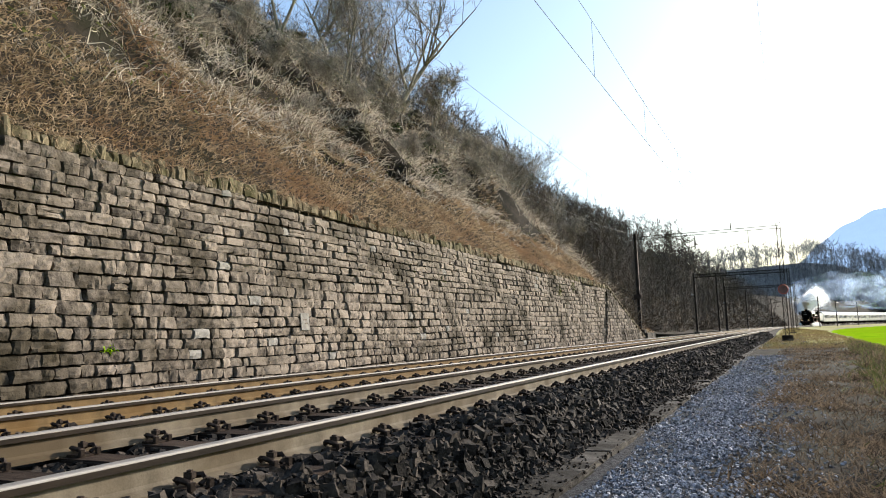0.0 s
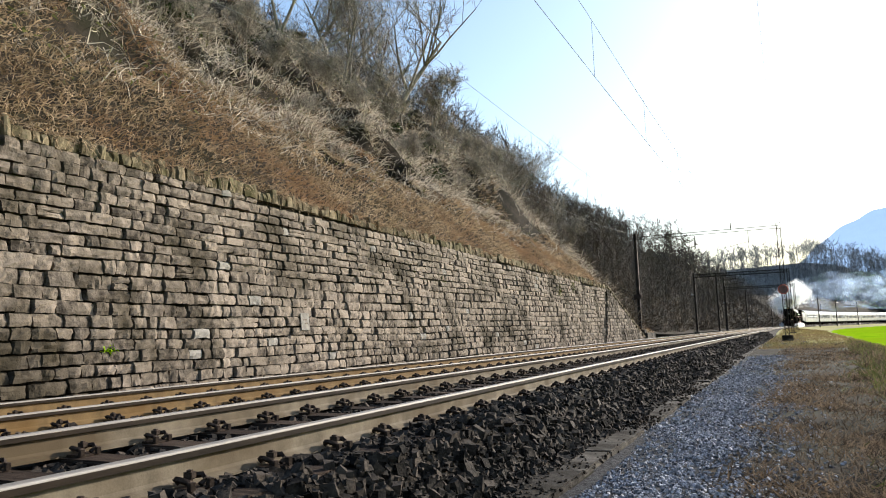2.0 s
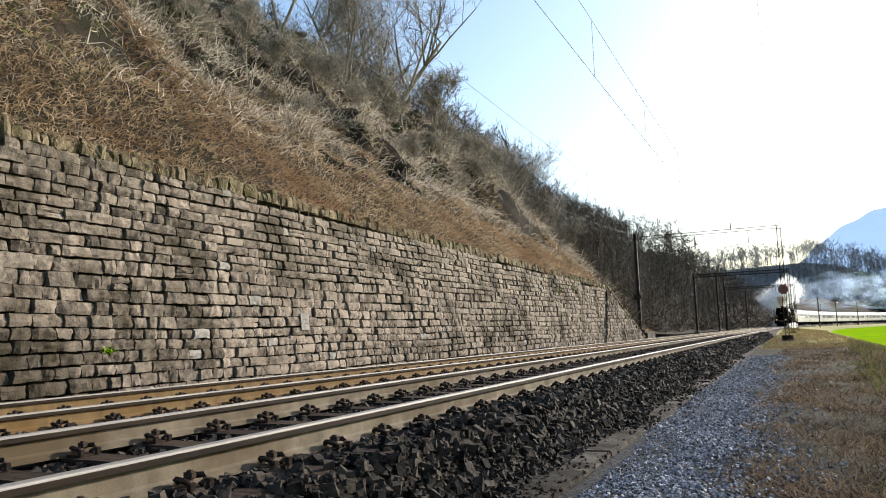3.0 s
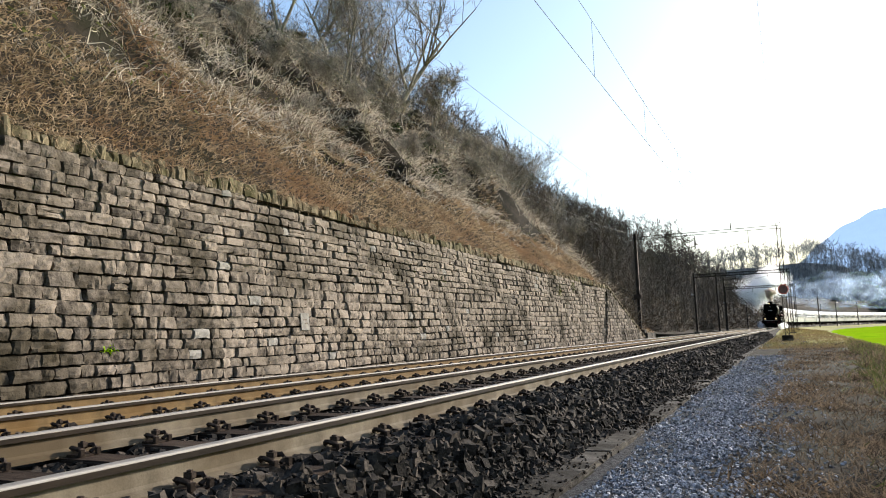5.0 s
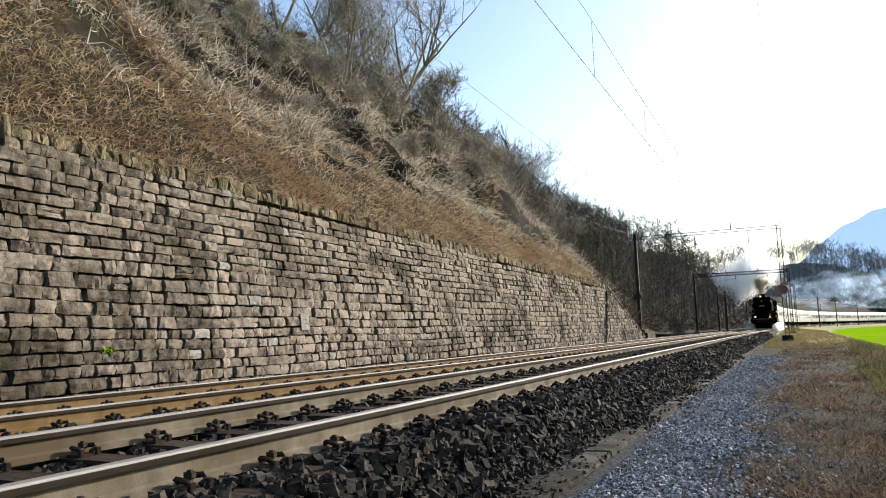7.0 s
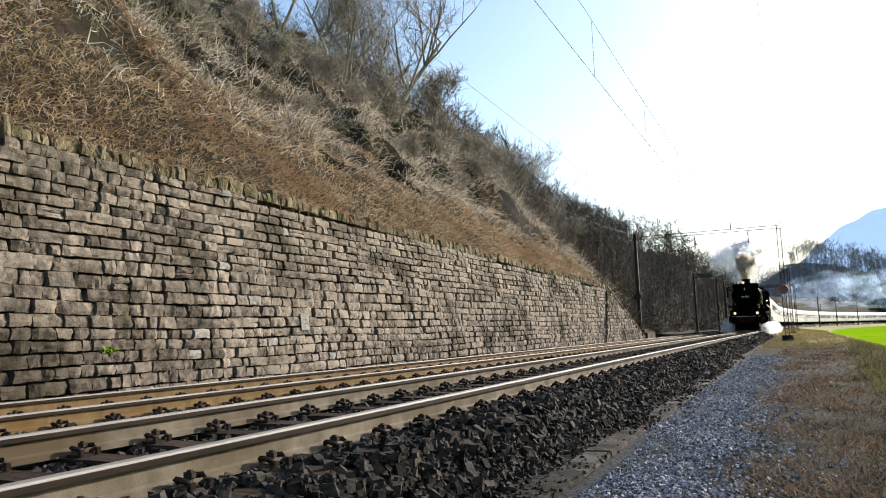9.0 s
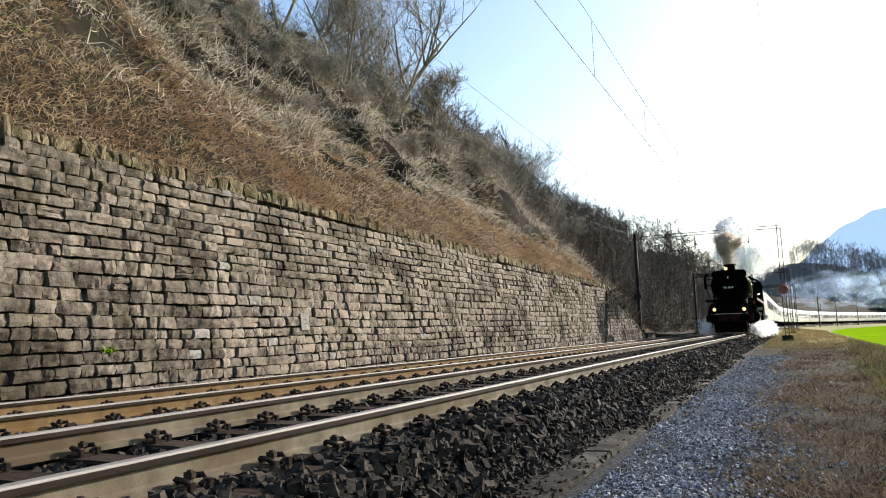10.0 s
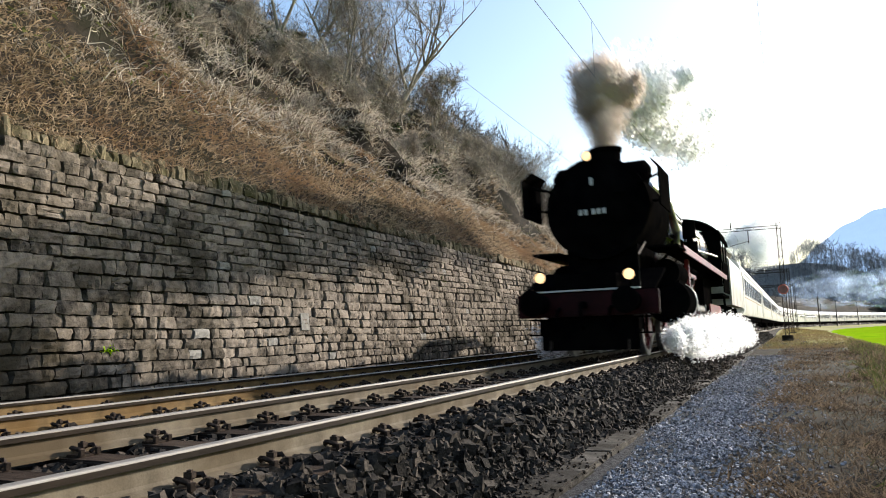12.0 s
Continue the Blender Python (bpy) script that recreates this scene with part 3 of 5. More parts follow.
def build_wall():
    g = Geo()
    vs, fs = [], []
    ys = stations(WALL_Y0, WALL_Y1, 5.0)
    for y in ys:
        t = wall_top(y)
        vs += [wall_pt(y, -0.8, -0.07), wall_pt(y, t - 0.05, -0.07), (WALL_X - 1.2, y, t - 0.05), (WALL_X - 1.2, y, -0.8)]
    n = len(ys)
    for i in range(n - 1):
        o = 4 * i
        fs += [(o + k, o + (k + 1) % 4, o + 4 + (k + 1) % 4, o + 4 + k) for k in range(4)]
    fs += [(0, 1, 2, 3), (4 * n - 4, 4 * n - 1, 4 * n - 2, 4 * n - 3)]
    ob = part("wall_west", g.add(vs, fs), M_JOINT)
    return tagged(ob, "tall dry-stone retaining wall of rough grey-brown blocks", "retaining wall", kind="structure")


wall = build_wall()


def block(rng, y0, y1, z0, z1, proud, slant=0.0):
    """One rough-hewn wall stone between those edges: corners and faces in the wall's face."""
    nu, nv = (5, 4) if y1 - y0 > 0.24 and y0 < 22 else (4, 3) if y1 - y0 > 0.17 else (3, 3)
    j = lambda a: rng.uniform(-a, a)
    cut = [j(0.020) for _ in range(4)]
    tip, swing = j(0.10), j(0.12)
    front = []
    for r in range(nv):
        for c in range(nu):
            u, v = c / (nu - 1), r / (nv - 1)
            ends, beds = c in (0, nu - 1), r in (0, nv - 1)
            y = y0 + (y1 - y0) * u + slant * v + (1 - v) * (cut[0] if u < 0.5 else cut[1]) * abs(2 * u - 1) + v * (cut[2] if u < 0.5 else cut[3]) * abs(2 * u - 1)
            z = z0 + (z1 - z0) * v + j(0.007)
            if ends or beds:
                y, z = y + j(0.010), z + j(0.008)
            dip = 0.024 if ends and beds else 0.008 if ends or beds else 0.0
            front.append((y, z, proud - dip + tip * (v - 0.5) * (z1 - z0) + swing * (u - 0.5) * (y1 - y0) + j(0.015)))
    loop = list(range(nu)) + [nu * (r + 1) - 1 for r in range(1, nv)] + [nu * nv - 2 - c for c in range(nu - 1)] + [nu * r for r in range(nv - 2, 0, -1)]
    vs = [wall_pt(*p) for p in front] + [wall_pt(front[i][0], front[i][1], -0.12) for i in loop]
    n = nu * nv
    fs = [(r * nu + c, r * nu + c + 1, (r + 1) * nu + c + 1, (r + 1) * nu + c) for r in range(nv - 1) for c in range(nu - 1)]
    m = len(loop)
    fs += [(loop[k], n + k, n + (k + 1) % m, loop[(k + 1) % m]) for k in range(m)]
    return vs, fs


def end_gap(z):
    return 41.0 + 0.72 * (z + 0.06)


def wing_top(y):
    return 3.15 - 0.335 * (y - 43.2)


def build_stones():
    rng = random.Random(17)
    rest, rest_cap, wing = Geo(), Geo(), Geo()
    pieces = []
    z = WALL_BASE
    ny = 0
    while z < 3.75:
        h = rng.choice((0.165, 0.18, 0.19, 0.20, 0.215, 0.23))
        y = -4.0 + rng.uniform(-0.3, 0)
        while y < 55.0:
            w = rng.choice((0.20, 0.24, 0.27, 0.30, 0.33, 0.36, 0.40, 0.48)) * rng.uniform(0.88, 1.12)
            a, b = y + rng.uniform(0.006, 0.022), y + w - rng.uniform(0.006, 0.022)
            y += w
            lift = 0.02 * math.sin(0.9 * a + z * 3)
            top = z + h - 0.026 + rng.uniform(-0.018, 0.014)
            split = rng.random() < 0.03 and w > 0.33
            lim = (wall_top(a) - 0.27) if a < end_gap(z) else wing_top(a) - 0.05
            if z + 0.10 > lim or abs(a - end_gap(z)) < 0.20 or abs(b - end_gap(z)) < 0.16 or a < end_gap(z) < b:
                continue
            top = min(top, lim)
            proud = rng.uniform(0.02, 0.08)
            for q0, q1 in (((z, (z + top) / 2 - 0.006), ((z + top) / 2 + 0.006, top)) if split else ((z, top),)):
                vs, fs = block(rng, a, b, q0 + lift, q1 + lift, proud)
                pale = rng.random() < 0.014
                if 5.2 < a < 10.2 or pale and a < 30:
                    pieces.append((vs, fs, M_STONE_PALE if pale else M_STONE))
                elif a > end_gap(z):
                    wing.add(vs, fs)
                else:
                    rest.add(vs, fs)
        z += h
    y = -4.0
    caps = []
    while y < 43.2:
        w = rng.uniform(0.10, 0.22) if rng.random() < 0.86 else rng.uniform(0.25, 0.35)
        t = wall_top(y)
        vs, fs = block(rng, y + 0.012, y + w - 0.012, t - 0.27, t + rng.uniform(-0.13, 0.04), rng.uniform(0.0, 0.08), rng.uniform(-0.03, 0.03))
        (caps.append((vs, fs)) if 5 < y < 22 else rest_cap.add(vs, fs))
        y += w
    for vs, fs, material in pieces[:400]:
        part("stone", Geo().add(vs, fs), material, wall)
    for vs, fs, material in pieces[400:]:
        rest.add(vs, fs)
    for vs, fs in caps:
        part("coping_stone", Geo().add(vs, fs), M_CAPSTONE, wall)
    part("stones", rest, M_STONE, wall, "rough grey-brown stone blocks", kind="stuff")
    part("coping_stones", rest_cap, M_CAPSTONE, wall, "mossy upright coping stones", kind="stuff")
    # falling wing at the far end
    g = Geo()
    ys = [43.2 + k for k in range(11)]
    vs = []
    for y in ys:
        t = max(-0.2, wing_top(y) - 0.08)
        vs += [wall_pt(y, -0.8), wall_pt(y, t), (WALL_X - 1.0, y, t), (WALL_X - 1.0, y, -0.8)]
    fs = [(4 * i + k, 4 * i + (k + 1) % 4, 4 * i + 4 + (k + 1) % 4, 4 * i + 4 + k) for i in range(10) for k in range(4)]
    w = part("wall_wing", g.add(vs, fs + [(0, 1, 2, 3), (40, 43, 42, 41)]), M_JOINT)
    tagged(w, "sloping stone wing at the end of the retaining wall", "retaining wall", kind="structure")
    part("stones", wing, M_STONE, w, "rough grey-brown stone blocks", kind="stuff")
    cap = Geo()
    for k in range(24):
        y = 43.3 + k * 0.4
        t = wing_top(y)
        if t > -0.1:
            cap.add(*block(rng, y, y + 0.37, t - 0.10, t + 0.05, 0.10))
    part("coping_stones", cap, M_CAPSTONE, w, "sloping coping stones", kind="stuff")
    part("kerb", Geo().box((-9.6, 55.2, -0.02), (0.7, 3.4, 0.5), None, 0.04), M_CONCRETE, w, "low concrete kerb")


def build_wall_bits():
    t = thing("marker_plate", "small white enamel marker plate fixed to the stone wall", "sign")
    t.matrix_world = pose(*wall_pt(12.91, 0.90, 0.085), 0, -math.degrees(math.atan(BATTER)), 0)
    part("plate", Geo().box((0, 0, 0), (0.02, 0.30, 0.37), None, 0.006), M_STONE_PALE, t)
    part("writing", Geo().box((0.012, 0.0, 0.04), (0.004, 0.13, 0.03)).box((0.012, 0.02, -0.04), (0.004, 0.09, 0.03)), M_STONE, t, "two short dark bars of worn writing")
    rng = np.random.default_rng(4)
    for y, z, k in ((7.91, 0.47, 40), (20.2, 2.2, 60), (33.0, 2.4, 160), (35.5, 2.7, 120)):
        base = np.array(wall_pt(y, z, 0.05))[None] + rng.normal(0, 0.05, (k, 3)) * np.array([0.4, 1.4 if z < 1 else 3.0, 0.7 if z < 1 else 3.0])
        way = unit(np.stack([rng.uniform(0.2, 1, k), rng.normal(0, 0.6, k), rng.normal(0, 0.7, k)], -1))
        v, f = ribbons(base, way, rng.uniform(0.03, 0.08, k), rng.uniform(0.012, 0.03, k), rng.uniform(0, 0.6, k), rng, 2)
        soup("wall_plant", v, f, M_FIELD if z < 1 else M_OLIVE, None, "small green plant growing in a wall joint", "plant")


build_stones()
build_wall_bits()


# ---- hillside ----
def hill_edge(y):
    return -9.95 + np.maximum(0.0, y - CURVE) ** 2 / (2 * RADIUS) + DRIFT * np.maximum(0.0, y - 90.0) - 2.5 * np.clip((y - 58) / 20.0, 0, 1)


def hollow_at(d, y):
    """1 in the dark hollows between the bushes of the slope, 0 on the swells."""
    q = lattice_noise(0.50 * y + 0.22 * d, 0.62 * d, 61) + 0.55 * lattice_noise(1.25 * y, 1.4 * d, 62)
    return np.clip((-0.14 - q) / 0.22, 0, 1) * np.clip((d - 2.2) / 1.5, 0, 1) * np.clip((42 - y) / 8, 0, 1)


def hill_z(x, y):
    """Height of the slope behind the wall."""
    d = np.maximum(0.0, hill_edge(y) - x)
    foot = np.clip((y - 42.0) / 13.0, 0, 1)
    z0 = (wall_top(y) - 0.12) * (1 - foot) + 0.25 * foot - 0.5 * np.clip((y - 60) / 30.0, 0, 1)
    dd = np.minimum(d, 26.0)
    z = z0 + 1.02 * dd - 0.0060 * dd * dd + 0.62 * np.clip(d - 26.0, 0, 60)
    far = np.clip((y - 110) / 120.0, 0, 1)
    z = z * (1 - far) + far * np.minimum(z, 13 + 0.2 * d)
    end = np.clip((y - 196) / 24.0, 0, 1)
    z = z * (1 - end) + end * np.minimum(z, 8.0 + 0.12 * d)
    z = z + 4.0 * np.exp(-((y - 190) / 16.0) ** 2) * np.clip((d - 3) / 8.0, 0, 1) * np.clip((20 - d) / 4.0, 0, 1)
    lump = 0.9 * np.sin(0.31 * x + 0.17 * y) * np.cos(0.23 * y - 0.11 * x) + 0.5 * np.sin(0.83 * y + 0.5 * x) * np.sin(0.71 * x) + 0.22 * np.sin(2.1 * y + x) * np.sin(1.7 * x - 0.6 * y)
    hollow = 0.75 * lattice_noise(0.33 * x, 0.36 * y, 41) + 0.42 * lattice_noise(0.85 * x, 0.80 * y, 42) + 0.16 * lattice_noise(2.0 * x, 1.9 * y, 43)
    return z + lump * np.clip(d / 6.0, 0, 1) + 0.95 * hollow * np.clip((d - 1.5) / 4.5, 0, 1) * np.clip((75 - y) / 20, 0, 1) - 0.85 * hollow_at(d, y)


def build_hill():
    v = np.concatenate([np.arange(0, 30, 0.3), np.arange(30, 40, 0.8), np.arange(40, 120, 3.0), np.arange(120, 500, 30.0)])
    ys = np.concatenate([np.arange(-60, -10, 5.0), np.arange(-10, 4, 1.0), np.arange(4, 60, 0.35), np.arange(60, 80, 1.0), np.arange(80, 420, 5.0)])
    D, Y = np.meshgrid(v, ys)
    X = hill_edge(Y) - D
    Z = hill_z(X, Y)
    n, m = X.shape
    i = np.arange(n * m).reshape(n, m)
    f = np.stack([i[:-1, :-1], i[1:, :-1], i[1:, 1:], i[:-1, 1:]], -1).reshape(-1, 4)
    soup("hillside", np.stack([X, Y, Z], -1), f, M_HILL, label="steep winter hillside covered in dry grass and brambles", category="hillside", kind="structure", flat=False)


def on_hill(d, y):
    x = hill_edge(y) - d
    return np.stack([x, y, hill_z(x, y)], -1)


def hill_plants():
    rng = np.random.default_rng(31)
    # dry grass: thick above the wall, thinner up the slope
    k = 120000
    y = 4 + 62 * rng.random(k) ** 1.35
    d = np.where(rng.random(k) < 0.55, 6.0 * rng.random(k) ** 1.2, 30 * rng.random(k))
    patch = lattice_noise(0.45 * y, 0.45 * d, 51)
    keep = ((patch > -0.35) | (d < 3)) & (rng.random(k) > 0.9 * hollow_at(d, y)) & ((y < 44) | (d > 3) | (rng.random(k) < 0.2))
    y, d = y[keep], d[keep]
    n = len(y)
    way = unit(np.stack([rng.uniform(-0.1, 1.1, n), rng.normal(0, 0.55, n), rng.uniform(0.15, 1.0, n)], -1))
    v, f = ribbons(on_hill(d, y), way, rng.uniform(0.12, 0.42, n), rng.uniform(0.010, 0.022, n) * (1 + y / 40), rng.uniform(0.2, 0.9, n), rng, 2)
    soup("dry_hill_grass", v, f, M_DRYGRASS, None, "golden dead grass hanging over the top of the wall", "grass")
    # blades that hang over the coping
    k = 6000
    y = 5 + 37 * rng.random(k) ** 1.2
    keep = rng.random(k) < 0.5 + 0.7 * lattice_noise(y * 1.1, 0 * y, 57)
    y = y[keep]
    n = len(y)
    base = np.stack([rng.uniform(-9.98, -9.76, n), y, wall_top(y) + rng.uniform(-0.12, 0.0, n)], -1)
    way = unit(np.stack([rng.uniform(0.2, 1.0, n), rng.normal(0, 0.5, n), rng.uniform(0.1, 0.9, n)], -1))
    v, f = ribbons(base, way, rng.uniform(0.12, 0.36, n), rng.uniform(0.010, 0.020, n) * (1 + y / 40), rng.uniform(0.5, 1.4, n), rng, 2)
    soup("overhanging_grass", v, f, M_DRYGRASS, None, "dry grass blades hanging over the coping stones", "grass")
    # arching brambles and dead stems, thick on the swells and thin in the hollows
    k = 165000
    y = 4 + 70 * rng.random(k) ** 1.3
    d = 1.6 + 34 * rng.random(k) ** 0.95
    clump = lattice_noise(0.9 * y, 0.9 * d, 52) + 0.5 * lattice_noise(2.1 * y, 2.1 * d, 53)
    keep = (clump > -0.35) & (rng.random(k) > hollow_at(d, y)) & (rng.random(k) < np.clip(d / 6.0, 0.12, 1))
    y, d, clump = y[keep], d[keep], clump[keep]
    n = len(y)
    way = unit(np.stack([rng.uniform(-0.3, 1.0, n), rng.normal(0, 0.6, n), rng.uniform(0.3, 1.2, n)], -1))
    v, f = ribbons(on_hill(d, y), way, rng.uniform(0.35, 1.1, n) * (1 + 0.5 * np.clip(clump, 0, 1)), rng.uniform(0.014, 0.034, n) * (1 + y / 60), rng.uniform(0.4, 1.2, n), rng, 2)
    soup("brambles", v, f, M_BRAMBLE, None, "tangled grey-brown bramble stems on the slope", "brambles")
    # rounded tangles with hollows between them
    c = 420
    cy, cd = 5 + 66 * rng.random(c) ** 1.2, 3.0 + 25 * rng.random(c)
    shift = hollow_at(cd, cy) > 0.2
    cy[shift], cd[shift] = cy[shift] + 0.9, cd[shift] + 0.6
    q = 210
    y, d = np.repeat(cy, q) + rng.normal(0, 0.28, c * q), np.repeat(cd, q) + rng.normal(0, 0.28, c * q)
    n = len(y)
    way = unit(np.stack([rng.normal(0.35, 0.6, n), rng.normal(0, 0.7, n), rng.uniform(0.1, 1.3, n)], -1))
    size = np.repeat(rng.uniform(0.6, 1.7, c), q) * rng.uniform(0.4, 1.1, n)
    v, f = ribbons(on_hill(d, y), way, size, rng.uniform(0.014, 0.034, n) * (1 + y / 60), rng.uniform(0.2, 0.9, n), rng, 2)
    soup("bramble_tangles", v, f, M_TANGLE, None, "rounded tangles of dead grey-tan stems on the slope", "brambles")
    # upright dead canes standing over the tangle in loose groups
    c, q = 230, 11
    cy, cd = 6 + 52 * rng.random(c) ** 1.2, 3.0 + 20 * rng.random(c)
    y, d = np.repeat(cy, q) + rng.normal(0, 0.35, c * q), np.repeat(cd, q) + rng.normal(0, 0.35, c * q)
    n = len(y)
    way = unit(np.stack([rng.normal(0.15, 0.35, n), rng.normal(0, 0.40, n), np.ones(n)], -1))
    v, f = ribbons(on_hill(d, y), way, rng.uniform(0.6, 1.9, n), rng.uniform(0.014, 0.030, n) * (1 + y / 60), rng.uniform(-0.05, 0.35, n), rng, 3)
    soup("dead_canes", v, f, M_BRAMBLE, None, "pale upright dead canes standing in the brambles", "canes")
    # dark undergrowth farther along
    k = 32000
    y = 52 + 200 * rng.random(k) ** 1.3
    d = 0.2 + 30 * rng.random(k) ** 1.3
    way = unit(np.stack([rng.normal(0.2, 0.6, k), rng.normal(0, 0.6, k), rng.uniform(0.2, 1.2, k)], -1))
    v, f = ribbons(on_hill(d, y), way, rng.uniform(0.6, 2.2, k), rng.uniform(0.03, 0.06, k) * (0.5 + y / 90), rng.uniform(0.0, 0.7, k), rng, 2)
    soup("undergrowth", v, f, M_UNDERGROWTH, None, "dark leafless undergrowth at the foot of the wooded slope", "undergrowth")
    # green and olive leaves low in the tangle
    k = 30000
    y = 4 + 56 * rng.random(k) ** 1.1
    d = 1.0 + 38 * rng.random(k)
    patch = np.sin(0.43 * y - 0.6 * d + 2) * np.sin(0.31 * y + 0.5 * d) + 0.35 * np.sin(1.7 * y + 0.9 * d)
    keep = (patch > 0.1) & (rng.random(k) < np.clip(0.25 + d / 12.0, 0, 1))
    y, d = y[keep], d[keep]
    n = len(y)
    p = on_hill(d, y)
    p[:, 2] += rng.uniform(0.0, 0.6, n)
    way = unit(rng.normal(size=(n, 3)) + np.array([0.4, 0, 0.3]))
    v, f = ribbons(p, way, rng.uniform(0.06, 0.16, n), rng.uniform(0.03, 0.07, n), rng.uniform(0, 0.6, n), rng, 2)
    soup("slope_leaves", v, f, M_OLIVE, None, "olive-green leaves of low plants on the slope", "plants")


def rock(rng, size):
    shapes, tri = stone_forms(1, rng, 0.4)
    bm = bmesh.new()
    vs = [bm.verts.new(p) for p in shapes[0]]
    for t in tri:
        bm.faces.new([vs[i] for i in t])
    bmesh.ops.subdivide_edges(bm, edges=bm.edges[:], cuts=2, use_grid_fill=True)
    for q in bm.verts:
        q.co += 0.16 * noise.noise_vector(q.co * 2.2)
    return Geo().bm(bm, Matrix.Diagonal((*size, 1)))


def build_rocks():
    rng = np.random.default_rng(77)
    for d, y, s in ((12.5, 9.5, 1.0), (15.5, 13.5, 1.2), (9.5, 14.5, 0.6), (17.0, 20.0, 1.1), (22.0, 27.5, 1.4), (19.0, 34.0, 1.0), (8.0, 20.5, 0.45), (13.0, 31.0, 0.7), (9.0, 34.5, 0.5),
                    (11.0, 41.0, 0.7), (16.0, 44.0, 0.9), (20.0, 16.5, 0.9), (9.0, 8.0, 0.8), (7.5, 11.0, 0.7), (10.5, 12.0, 0.9), (8.5, 17.0, 0.7), (11.0, 18.5, 0.9), (9.5, 24.5, 0.8), (7.0, 27.0, 0.6), (10.5, 30.0, 0.9), (8.0, 31.5, 0.6), (6.0, 15.0, 0.5), (12.5, 24.0, 0.9)):
        p = on_hill(np.array([d]), np.array([y]))[0]
        ob = part("rock", rock(rng, (s * 0.8, s, s * 0.6)), M_ROCK)
        ob.matrix_world = pose(p[0], p[1], p[2] + 0.1 * s, rng.uniform(-20, 20), 25, rng.uniform(0, 360))
        tagged(ob, "dark mossy rock outcrop in the brambles", "rock", "rocks on the slope")


def ivy_clumps():
    """Dark evergreen patches in the hollows of the slope."""
    rng = np.random.default_rng(63)
    for i in range(34):
        y, d = 6 + 44 * rng.random() ** 1.1, 6 + 12 * rng.random()
        k, r = 260, rng.uniform(0.4, 1.0)
        q = unit(rng.normal(size=(k, 3))) * (r * rng.random(k) ** 0.5)[:, None]
        p = on_hill(np.array([d]), np.array([y]))[0] + q * np.array([0.7, 1.2, 0.8]) + np.array([0.15, 0, 0.35])
        v, f = ribbons(p, unit(rng.normal(size=(k, 3)) + np.array([0.5, 0, -0.2])), rng.uniform(0.08, 0.17, k), rng.uniform(0.06, 0.12, k), rng.uniform(0, 0.5, k), rng, 2)
        tagged(soup("ivy_clump", v, f, M_IVY, None, "dark evergreen ivy in a hollow of the slope", "ivy"), group="ivy on the slope")


build_hill()
ivy_clumps()
hill_plants()
build_rocks()


# ---- overhead line ----
def lattice(g, p0, p1, w, h, n, r):
    """A lattice girder between two points: four chords and diagonals."""
    p0, p1 = Vector(p0), Vector(p1)
    d = (p1 - p0).normalized()
    a = d.cross(Vector((0, 1, 0))).normalized() if abs(d.y) < 0.9 else Vector((1, 0, 0))
    b = d.cross(a)
    corner = [a * (i * h / 2) + b * (j * w / 2) for i, j in ((-1, -1), (1, -1), (1, 1), (-1, 1))]
    for c in corner:
        g.tube([p0 + c, p1 + c], r, 4)
    for k in range(n):
        q0, q1 = p0.lerp(p1, k / n), p0.lerp(p1, (k + 1) / n)
        for i in range(4):
            c0, c1 = corner[i], corner[(i + 1) % 4]
            g.tube([q0 + c0, q0 + c1], r * 0.6, 4)
            g.tube([q0 + c0, q1 + c1] if k % 2 else [q0 + c1, q1 + c0], r * 0.5, 4)
    return g


def insulator(g, p, up=1.0):
    g.lathe([(0.02, 0), (0.02, 0.05), (0.07, 0.07), (0.03, 0.10), (0.07, 0.13), (0.03, 0.16), (0.07, 0.19), (0.02, 0.22), (0.02, 0.34)], 10,
            Matrix.Translation(p) @ Matrix.Scale(up, 4, (0, 0, 1)))


